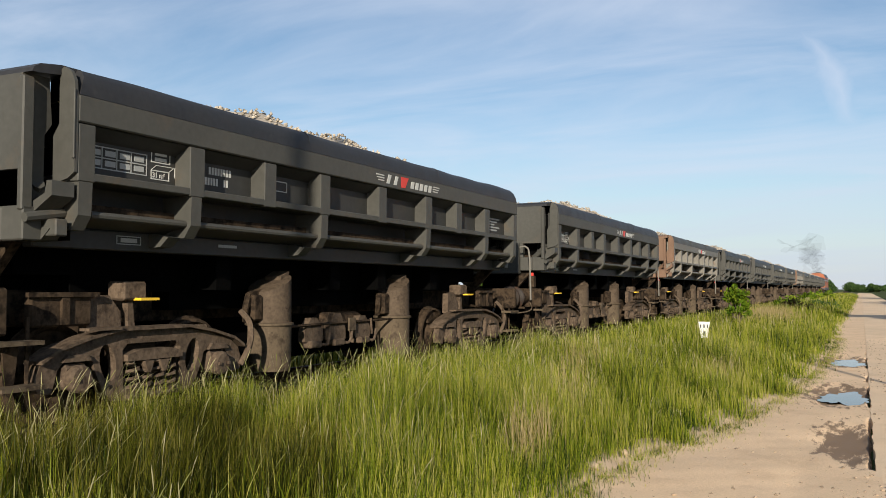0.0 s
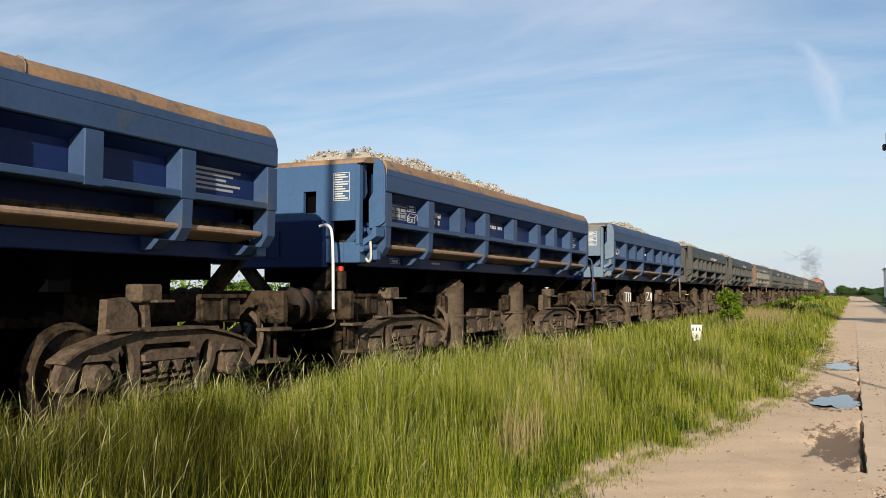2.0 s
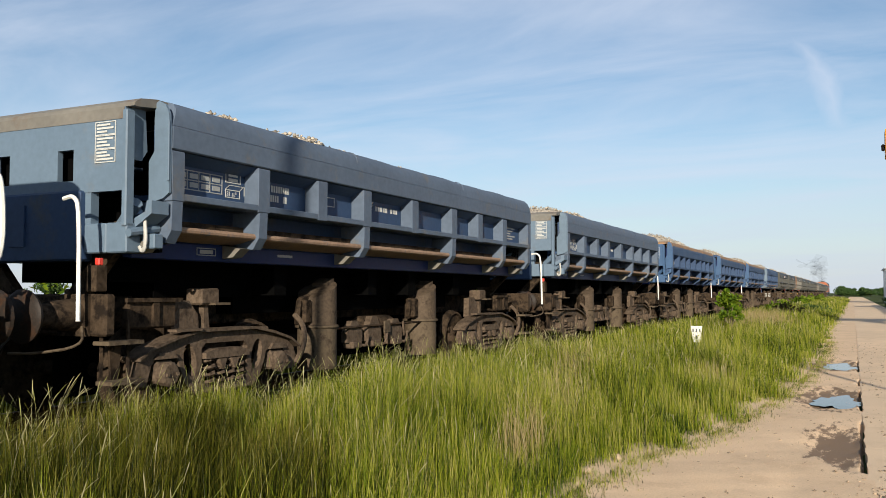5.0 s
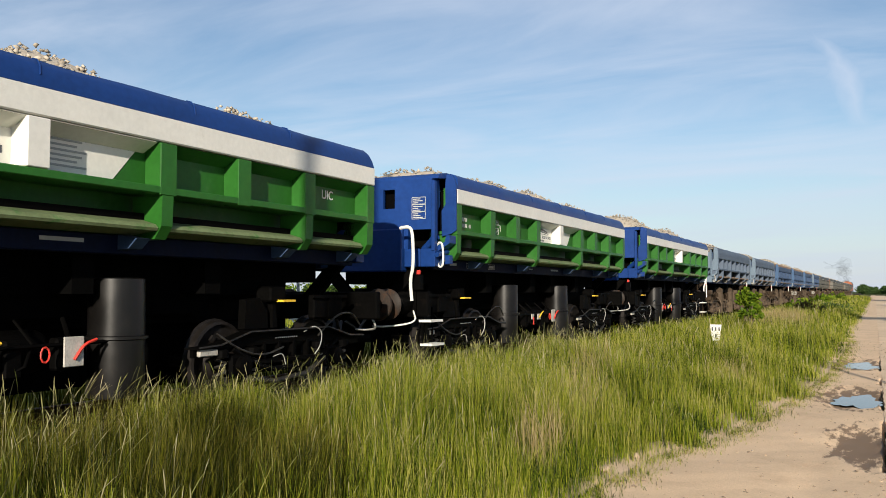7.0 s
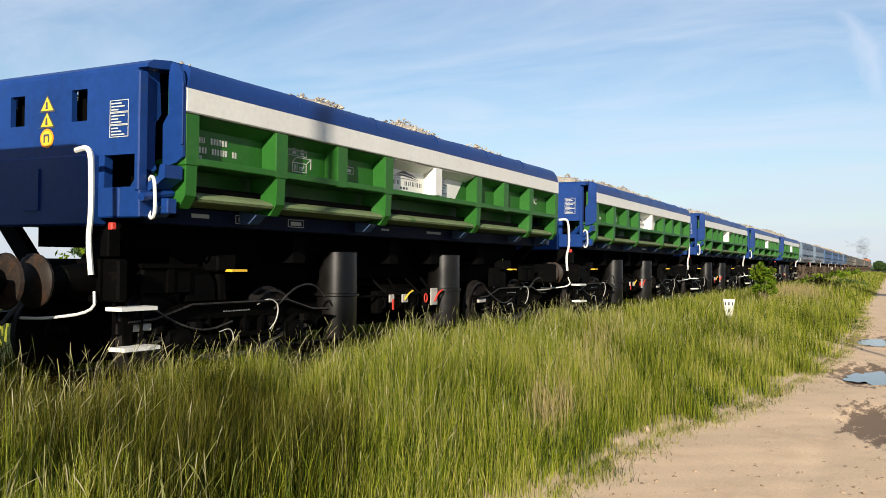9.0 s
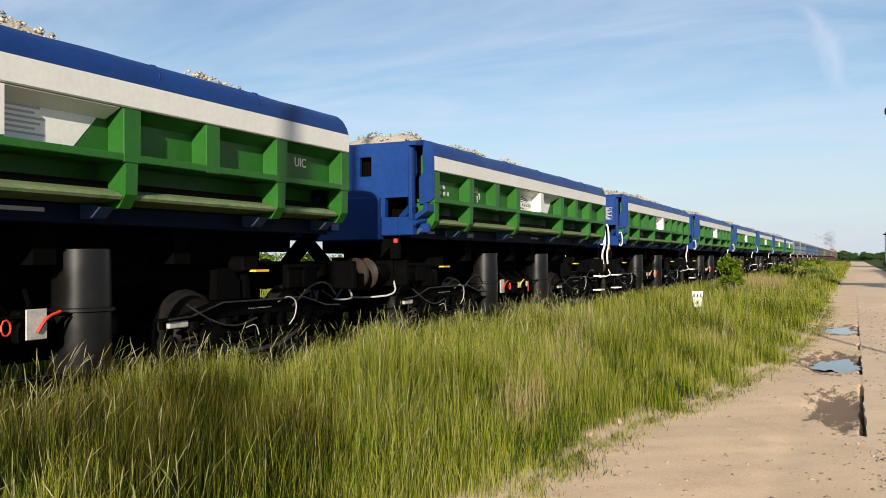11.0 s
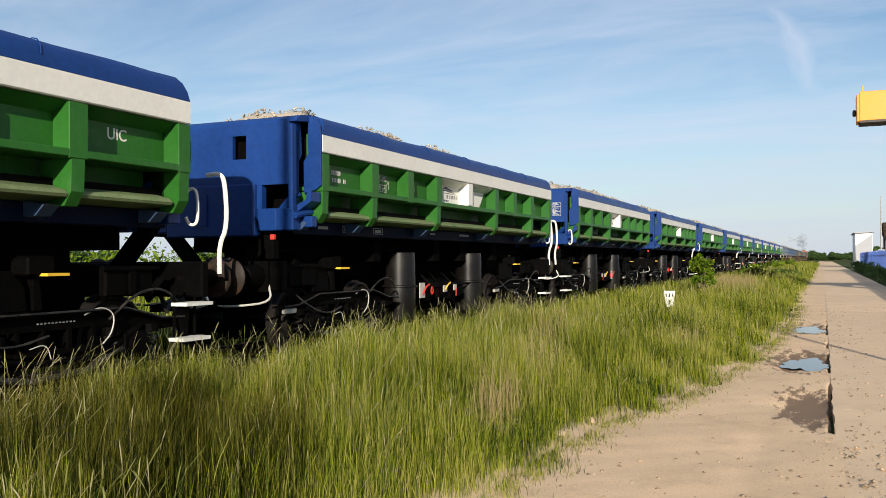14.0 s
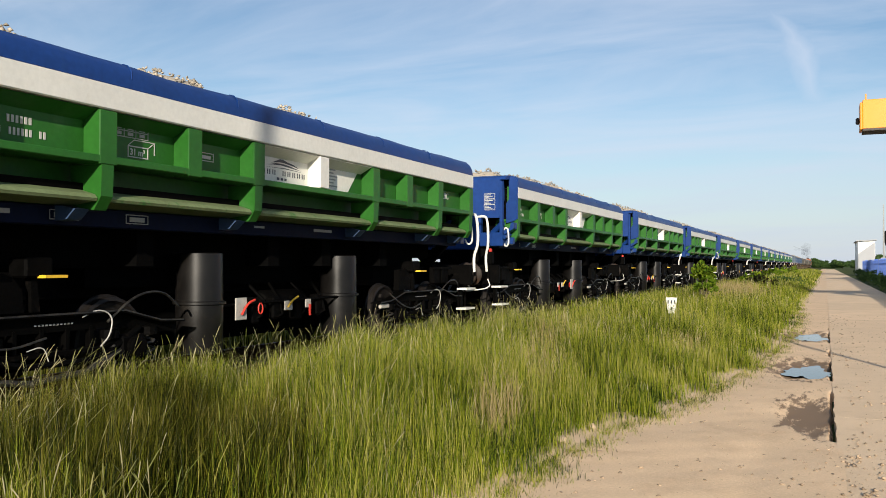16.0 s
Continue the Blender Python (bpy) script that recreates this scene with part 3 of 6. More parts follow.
def stalks(name, px, py, pz, height, width, lean, mat, wind=(-0.12, 0.42)):
    """Thin bent stems that end in a narrow nodding ear, as one mesh."""
    n = len(px)
    a = rng.uniform(0, math.tau, n)
    side = np.stack([np.cos(a), np.sin(a), np.zeros(n)], -1)
    b = rng.uniform(0, math.tau, n)
    way = (np.stack([np.cos(b), np.sin(b)], -1) * 0.5 + np.array(wind)) * lean[:, None]
    shape = ((0.0, 0.8), (0.4, 0.6), (0.7, 0.5), (0.82, 0.5), (0.86, 1.5), (0.93, 1.7), (0.97, 1.1), (1.0, 0.1))
    vs = []
    for t, w in shape:
        c = np.stack([px + way[:, 0] * height * t ** 2.6, py + way[:, 1] * height * t ** 2.6, pz + height * t * (1 - 0.3 * lean * t * t)], -1)
        vs += [c - side * (w * width * 0.5)[:, None], c + side * (w * width * 0.5)[:, None]]
    m = 2 * len(shape)
    f = np.array([(2 * k, 2 * k + 1, 2 * k + 3, 2 * k + 2) for k in range(len(shape) - 1)])
    return arrays(name, np.stack(vs, 1).reshape(-1, 3), (f[None] + m * np.arange(n)[:, None, None]).reshape(-1, 4), mat)


def scatter(x0, x1, y0, y1, per_m2):
    n = int((x1 - x0) * (y1 - y0) * per_m2)
    x, y = rng.uniform(x0, x1, n), rng.uniform(y0, y1, n)
    clump = 0.5 + 0.5 * np.tanh(1.6 * wave(x * 1.3, y * 1.3, 1.4))
    e = np.interp(y, EDGE_Y, EDGE_X) + 0.12 * np.sin(y * 2.3) + 0.07 * np.sin(y * 6.1 + 1)
    inside = e - x
    ok = (inside > -0.05) & (rng.random(n) < np.clip(0.25 + inside * 1.6, 0, 1)) & (rng.random(n) < 0.3 + 0.7 * clump)
    # the near corner of the meadow ends at a slanting line
    ok &= (np.arctan2(-x, y) < radians(58)) | (y > 20)
    x, y, inside, clump = x[ok], y[ok], inside[ok], clump[ok]
    tall = 0.07 + 0.78 * np.clip(inside / 1.5, 0, 1) ** 0.8
    tall *= (0.66 + 0.28 * clump) * (1 + 0.1 * wave(x, y, 0.5))
    tall *= 1 - 0.17 * np.clip((-4.2 - x) / 1.3, 0, 1)
    return x, y, land_z(x, y) - 0.03, tall


meadow = thing("meadow_grass", (0, 0, 0), "tall green summer grass with pale dry stalks beside the track", "grass", kind="stuff")
for x0, x1, y0, y1, density, width, segs in ((-6.2, -1.2, 2.2, 9.5, 4600, 0.0042, 3), (-6.2, -0.5, 9.5, 17, 2200, 0.006, 3), (-6.2, -0.4, 17, 34, 800, 0.01, 2),
                                             (-6.4, -0.4, 34, 80, 200, 0.02, 2), (-6.4, -0.4, 80, 240, 40, 0.05, 2), (-44, -16.0, -5, 60, 22, 0.03, 2)):
    x, y, z, tall = scatter(x0, x1, y0, y1, density)
    n = len(x)
    hgt = tall * rng.uniform(0.36, 1.14, n)
    wide = width * rng.uniform(0.4, 1.8, n)
    lean = rng.uniform(0.04, 0.6, n) ** 1.1
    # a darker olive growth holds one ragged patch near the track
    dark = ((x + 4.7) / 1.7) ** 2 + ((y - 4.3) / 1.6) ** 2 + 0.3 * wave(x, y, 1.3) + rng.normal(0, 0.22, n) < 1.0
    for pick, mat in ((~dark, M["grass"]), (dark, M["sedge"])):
        if pick.any():
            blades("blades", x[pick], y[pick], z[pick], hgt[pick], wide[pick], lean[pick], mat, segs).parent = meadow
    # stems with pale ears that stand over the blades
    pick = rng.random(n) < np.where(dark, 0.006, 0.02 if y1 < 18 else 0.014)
    many = int(pick.sum())
    stalks("stalks", x[pick], y[pick], z[pick], tall[pick] * rng.uniform(0.95, 1.32, many), np.full(many, width * 0.75), rng.uniform(0.08, 0.6, many), M["seed"]).parent = meadow
# taller pale stems along the side of the track, and a stand of them close by
for x0, x1, y0, y1, many, tall0, tall1 in ((-6.1, -4.4, 3.2, 9.0, 420, 0.75, 1.0), (-6.1, -4.4, 9.0, 18.0, 520, 0.8, 1.02), (-3.9, -2.7, 2.4, 3.4, 110, 0.6, 0.85)):
    x, y = rng.uniform(x0, x1, many), rng.uniform(y0, y1, many)
    keep = wave(x, y, 1.1) > -0.5
    x, y = x[keep], y[keep]
    stalks("stalks", x, y, land_z(x, y) - 0.02, rng.uniform(tall0, tall1, len(x)), np.full(len(x), 0.0036), rng.uniform(0.15, 0.8, len(x)), M["seed"]).parent = meadow
# dark blades added beyond the track: hide lit ground, deepen the train's shade
n = 9000
x, y = rng.uniform(-11.7, -10.0, n), -2 + 50 * rng.random(n) ** 1.4
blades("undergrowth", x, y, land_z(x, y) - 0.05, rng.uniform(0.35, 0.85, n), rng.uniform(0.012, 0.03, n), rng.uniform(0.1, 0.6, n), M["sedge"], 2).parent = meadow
# thin short tufts that run out over the dirt
n = 24000
y = 4.6 + 26 * rng.random(n) ** 1.6
x = np.interp(y, EDGE_Y, EDGE_X) + np.abs(rng.normal(0, 0.15, n)) - 0.16
spot = (wave(x * 3, y * 3, 1.7) > 0.1) | (rng.random(n) < 0.35)
x, y = x[spot], y[spot]
fresh = rng.random(len(x)) < 0.72
for pick, mat in ((fresh, M["grass"]), (~fresh, M["reed"])):
    many = int(pick.sum())
    blades("tufts", x[pick], y[pick], lane_z(x[pick], y[pick]) - 0.01, 0.012 + 0.085 * rng.random(many) ** 2, np.full(many, 0.0045), rng.uniform(0.3, 1.3, many), mat, 2).parent = meadow
# dry reed patches
for cx, cy, rx, ry, count, tall in ((-3.3, 36, 0.8, 4.5, 2600, 0.95), (-3.0, 9.3, 0.25, 0.35, 260, 0.8), (-2.7, 7.4, 0.2, 0.3, 160, 0.7), (-3.6, 12.5, 0.3, 0.6, 260, 0.85), (-2.2, 15, 0.3, 0.6, 180, 0.6)):
    x, y = rng.normal(cx, rx * 0.6, count), rng.normal(cy, ry * 0.6, count)
    ob = blades("dry_blades", x, y, land_z(x, y), tall * rng.uniform(0.5, 1.15, count), np.full(count, 0.007 if cy < 20 else 0.016), rng.uniform(0.1, 0.5, count), M["reed"], 3)
    ob.parent = meadow


# ---- shrubs and trees ----
def leaves(name, centres, radii, count, size, mat, squash=0.85):
    """A crown of small folded leaves in uneven clumps, as one mesh."""
    k = rng.integers(0, len(centres), count)
    d = rng.normal(size=(count, 3))
    d /= np.linalg.norm(d, axis=1)[:, None]
    r = radii[k] * rng.uniform(0.35, 1.05, count) ** 0.6
    p = centres[k] + d * r[:, None] * np.array([1, 1, squash])
    u = rng.normal(size=(count, 3)); u /= np.linalg.norm(u, axis=1)[:, None]
    w = np.cross(u, rng.normal(size=(count, 3))); w /= np.linalg.norm(w, axis=1)[:, None]
    s = size * rng.uniform(0.5, 1.3, count)[:, None]
    v = np.stack([p - u * s, p + w * s * 0.45, p + u * s, p - w * s * 0.45], 1).reshape(-1, 3)
    return arrays(name, v, np.arange(4 * count).reshape(-1, 4), mat)


def plant(name, at, height, width, count, size, mat, label, category="shrub", trunk=0.25, clumps=14, group=""):
    ob = thing(name, at, label, category, group)
    bm = bmesh.new()
    top = height * trunk
    r = 0.02 * height
    c = []
    for k in range(clumps):
        a, q = k * 2.4, math.sqrt((k + 0.5) / clumps)
        z = top + (height - top) * (0.15 + 0.8 * random.random() * (1 - 0.4 * q))
        c.append((width * 0.42 * q * math.cos(a), width * 0.42 * q * math.sin(a), z))
    tube(bm, [(0, 0, -0.1), (0.02 * height, 0, height * 0.3), (0, 0.03 * height, height * 0.75)], r, 6)
    for p in c[::2]:
        tube(bm, [(0.01 * height, 0.01, height * 0.2 * (0.6 + random.random())), (p[0] * 0.6, p[1] * 0.6, p[2] * 0.8), p], r * 0.4, 5)
    part("trunk" if category == "tree" else "stem", bm, M["bark"], ob)
    crown = leaves("crown", np.array(c), np.array([width * random.uniform(0.14, 0.26) for _ in c]), count, size, mat)
    crown.parent = ob
    return ob


plant("shrub", (-3.55, 29.0, 0.0), 1.98, 0.8, 1350, 0.07, M["leaf"], "bright green leafy shrub standing in the tall grass", trunk=0.3, clumps=24)
plant("shrub", (-4.6, 62.0, 0.0), 1.3, 1.6, 500, 0.13, M["leaf"], "green shrub beside the track", trunk=0.1)
plant("shrub", (-3.6, 55.0, 0.0), 0.95, 1.8, 900, 0.1, M["weed"], "brown withered weeds by the track", trunk=0.05)
plant("shrub", (-2.6, 66.0, 0.0), 0.8, 2.0, 700, 0.09, M["far_leaf"], "dark low bush at the edge of the dirt lane", trunk=0.05)
plant("shrub", (-4.8, 95.0, 0.0), 1.4, 2.2, 500, 0.17, M["leaf"], "green shrub beside the track", trunk=0.1)
plant("shrub", (-4.6, 130.0, 0.0), 1.6, 2.6, 500, 0.2, M["leaf"], "green shrub beside the track", trunk=0.1)
for k in range(16):
    plant("hedge_bush", (3.75 + 0.35 * random.random(), 42 + 4.6 * k, 0.0), random.uniform(0.9, 1.5), 1.9, 520, 0.1, M["far_leaf"],
          "dark green bush growing along the blue fence", "bush", trunk=0.05, clumps=9, group="bushes along the fence")

for k in range(16):
    plant("thicket", (-46 - 14 * random.random(), -14 + 9.5 * k, -0.3), random.uniform(2.0, 2.9), 9.5, 620, 0.24, M["leaf"],
          "broad green thicket at the edge of the field beyond the railway", "bush", trunk=0.05, clumps=22, group="thickets beyond the railway")

# distant trees close the horizon, ahead and beyond the track
oak = plant("tree", (16, 330, 0), 5.2, 7, 1500, 0.5, M["far_leaf"], "distant round broadleaf tree at the end of the road", "tree", group="distant trees")
elm = plant("tree", (-14, 420, 0), 6, 6.5, 1500, 0.5, M["far_leaf"], "distant broadleaf tree near the railway", "tree", trunk=0.2, group="distant trees")
spots = []
for k in range(34):
    spots.append((random.uniform(-75, 130), random.uniform(460, 640), random.uniform(0.7, 1.1)))
for k in range(30):
    spots.append((random.uniform(-22, 46), random.uniform(400, 460), random.uniform(0.45, 0.8)))
for k in range(26):
    spots.append((9 + random.uniform(0, 26), 150 + 11 * k + random.uniform(-4, 4), random.uniform(0.5, 0.95)))
for k in range(46):
    spots.append((random.uniform(-330, -190), -60 + 15 * k + random.uniform(-6, 6), random.uniform(0.7, 1.5)))
for k, (x, y, s) in enumerate(spots):
    ob = copy_thing(oak if k % 2 else elm, pose(x, y, -0.3, 0, 0, 57 * k))
    ob.scale = (s * 1.2, s * 1.2, s)

# ---- beside the road ----
marker = thing("distance_marker", (-3.2, 20.2, 0.0), "small white trackside marker plate with black figures on a post", "marker post")
bm = bmesh.new(); tube(bm, [(0, 0, -0.1), (0, 0, 0.78)], 0.025); part("post", bm, M["galv"], marker)
bm = bmesh.new(); prism(bm, [(-0.075, 0.5), (0.075, 0.5), (0.13, 0.86), (-0.13, 0.86)], "y", -0.035, -0.025); part("plate", bm, M["white"], marker)
bm = bmesh.new()
for x in (-0.075, 0.0, 0.075):
    bx(bm, x - 0.014, x + 0.014, -0.04, -0.036, 0.72, 0.8)
bx(bm, -0.018, 0.018, -0.04, -0.036, 0.57, 0.65)
part("figures", bm, M["mark_dark"], marker)
marker.rotation_euler = (0, 0, radians(-8))


def lamp_post(x, y, tall, r):
    ob = thing("street_lamp", (x, y, 0), "tall slim steel street lamp beside the road", "street lamp", "street lamps")
    bm = bmesh.new(); lathe(bm, [(r * 1.5, -0.2), (r * 1.5, 0.9), (r, 1.0), (r * 0.75, tall)], 12); smooth(part("pole", bm, M["galv"], ob))
    bm = bmesh.new(); tube(bm, [(0, 0, tall - 0.05), (-0.2, 0, tall + 0.25), (-1.1, 0, tall + 0.4)], 0.03); part("arm", bm, M["galv"], ob)
    bm = bmesh.new(); bx(bm, -1.65, -1.05, -0.12, 0.12, tall + 0.33, tall + 0.45, 0.04); part("lamp_head", bm, M["shed_grey"], ob)
    return ob


lamp_post(-1.55, -3.45, 11.0, 0.07)
lamp_post(3.45, 7.95, 8.6, 0.05)
lamp_post(3.6, 49.0, 8.6, 0.05)

fence = thing("fence", (4.3, 0, 0), "blue painted steel palisade fence along the yard", "fence")
for k in range(42):
    y = 12 + 2.6 * k
    bm = bmesh.new(); bx(bm, -0.05, 0.05, y - 0.05, y + 0.05, -0.1, 2.15, 0.01); part("post", bm, M["shed_grey"] if k % 4 == 0 else M["fence"], fence)
    for z in (0.55, 1.7):
        bm = bmesh.new(); bx(bm, -0.02, 0.02, y + 0.05, y + 2.55, z, z + 0.06); part("rail", bm, M["fence"], fence)
    for j in range(6):
        bm = bmesh.new(); yy = y + 0.25 + 0.42 * j; bx(bm, -0.05, -0.02, yy - 0.11, yy + 0.11, 0.15, 2.05); part("slat", bm, M["fence"], fence)

crane = thing("gantry_crane", (1.22, 36, 0), "yellow gantry crane whose girder reaches out over the road", "crane")
bm = bmesh.new(); bx(bm, 0.07, 24, -0.5, 0.5, 6.62, 7.7, 0.02); part("girder", bm, M["crane"], crane)
bm = bmesh.new(); bx(bm, -0.02, 0.07, -0.52, 0.52, 6.6, 7.6, 0.02); part("end_plate", bm, M["crane"], crane)
bm = bmesh.new(); bx(bm, -0.15, -0.021, -0.12, 0.12, 6.86, 7.1, 0.04); part("bumper", bm, M["dark_steel"], crane, "dark rubber bumper")
bm = bmesh.new(); tube(bm, [(0.18, -0.4, 7.7), (0.18, -0.4, 7.92)], 0.03); part("stop", bm, M["crane"], crane)
bm = bmesh.new(); bx(bm, 0.07, 24, -0.58, 0.58, 6.54, 6.62); part("lower_flange", bm, M["dark_steel"], crane)
for x in (6.5, 20.0):
    for y in (-2.2, 2.2):
        bm = bmesh.new(); prism(bm, [(x - 0.3, 6.6), (x + 0.3, 6.6), (x + 0.2, 0.0), (x - 0.2, 0.0)], "y", y - 0.2, y + 0.2); part("leg", bm, M["crane"], crane)
    bm = bmesh.new(); bx(bm, x - 0.25, x + 0.25, -2.5, 2.5, 6.0, 6.5); part("cross_beam", bm, M["crane"], crane)

shed = thing("white_shed", (6.8, 150, 0), "white sheet-clad shed with a slanted grey side wall", "shed")
bm = bmesh.new(); prism(bm, [(-2.15, 0), (0.25, 0), (0.25, 5.4), (-2.15, 5.3)], "y", 0, 14); part("wall", bm, M["shed_white"], shed)
bm = bmesh.new(); prism(bm, [(-2.1, 0.0), (0.2, 0.0), (0.2, 5.1), (-2.1, 3.4)], "y", -0.12, -0.01); part("cladding", bm, M["shed_grey"], shed)
bm = bmesh.new(); prism(bm, [(-2.4, 5.3), (0.5, 5.42), (0.5, 5.56), (-2.4, 5.44)], "y", -0.4, 14.3); part("roof", bm, M["shed_grey"], shed)

mast = thing("radio_mast", (5.0, 91, 0), "thin steel mast standing in the yard", "mast")
bm = bmesh.new(); lathe(bm, [(0.09, -0.1), (0.06, 5.0), (0.03, 7.3)], 8); part("pole", bm, M["galv"], mast)
bm = bmesh.new(); bx(bm, -0.25, 0.25, -0.04, 0.04, 2.2, 2.3); part("bracket", bm, M["galv"], mast)
hopper = thing("yard_hopper", (6.3, 96, 0), "dark rusty steel hopper on posts in the yard", "hopper")
bm = bmesh.new(); prism(bm, [(-0.8, 3.9), (-0.5, 3.0), (2.6, 3.0), (2.9, 3.9), (2.9, 5.0), (-0.8, 5.0)], "y", 0, 3); part("bin", bm, M["chassis"], hopper)
for x in (-0.6, 2.7):
    for y in (0.2, 2.8):
        bm = bmesh.new(); bx(bm, x - 0.08, x + 0.08, y - 0.08, y + 0.08, -0.1, 3.9); part("post", bm, M["dark_steel"], hopper)

# litter at the lane's edge
for name, (x, y), s in (("litter", (-2.1, 11.2), 0.07), ("stone", (-2.08, 8.35), 0.05), ("stone", (-2.18, 7.6), 0.06)):
    bm = bmesh.new()
    bmesh.ops.create_icosphere(bm, subdivisions=2, radius=s)
    for v in bm.verts:
        v.co *= 1 + 0.35 * noise.noise(v.co * 22 + Vector((x, y, 0)))
        v.co.z *= 0.7
    ob = part(name, bm, M["white"] if name == "litter" else M["pebble"])
    ob.location = (x, y, s * 0.4)
    tagged(ob, "crumpled white litter lying at the grass edge" if name == "litter" else "pale stone lying at the grass edge", name)


# ---- the train ----
WAGON = 12.617                # length over the buffers
RIBS = [-4.97, -3.63, -2.47, -1.39, 0.0, 1.39, 2.47, 3.63, 4.97]
GUSSETS = [-4.97, -3.63, -1.39, 1.39, 3.63, 4.97]
OUT, IN = 1.48, 1.28        # outer face of the side's frame; its recessed panels


def heap_mesh(seed, peak, mounds=None, name="stone_load"):
    """A load of crushed stone: mounds along the box with broken stones lying all over them."""
    r = np.random.default_rng(seed)
    bumps = [(r.uniform(-4.2, 4.2), r.uniform(0.9, 2.0), r.uniform(0.35, 1.0)) for _ in range(7)]
    bumps = mounds or bumps

    def top(x, y):
        z = np.zeros_like(x)
        for c, w, a in bumps:
            z = np.maximum(z, a * np.exp(-((y - c) / w) ** 2))
        return 2.82 + (0.16 + peak * z) * np.clip(1.12 - (x / 1.28) ** 2, 0, 1) * np.clip((5.0 - np.abs(y)) / 0.9, 0, 1) + 0.02 * np.sin(9 * x + 7 * y)
    xs, ys = np.linspace(-1.25, 1.25, 15), np.linspace(-4.98, 4.98, 60)
    gx, gy = np.meshgrid(xs, ys)
    v = np.stack([gx, gy, top(gx, gy)], -1).reshape(-1, 3)
    i = (np.arange(59)[:, None] * 15 + np.arange(14)).ravel()
    quads = np.stack([i, i + 1, i + 16, i + 15], 1)
    n = 3200
    x, y = r.uniform(-1.22, 1.24, n), r.uniform(-4.9, 4.9, n)
    p = np.stack([x, y, top(x, y) + r.uniform(-0.01, 0.05, n)], -1)
    load = rocks(name, p, r.uniform(0.018, 0.04, n), M["stone"], 0.85)
    bed = arrays("load_bed", v, quads, M["stone"])
    bed.parent = load
    return load


def cut_plate(bm, outline, holes, x0, x1):
    """An upright plate in the plane of the side, from x0 to x1, with openings of any shape."""
    lines = []
    for loop in [outline] + holes:
        v = [bm.verts.new((x0, y, z)) for y, z in loop]
        lines += [bm.edges.new((v[k], v[(k + 1) % len(v)])) for k in range(len(v))]
    faces = [g for g in bmesh.ops.triangle_fill(bm, edges=lines, use_beauty=True, use_dissolve=False)["geom"] if isinstance(g, bmesh.types.BMFace)]
    for g in bmesh.ops.extrude_face_region(bm, geom=faces)["geom"]:
        if isinstance(g, bmesh.types.BMVert):
            g.co.x = x1
    bmesh.ops.recalc_face_normals(bm, faces=bm.faces[:])


def oval(cy, cz, ry, rz, tilt=0.0, n=14):
    return [(cy + ry * math.cos(k * math.tau / n) + tilt * math.sin(k * math.tau / n), cz + rz * math.sin(k * math.tau / n)) for k in range(n)]


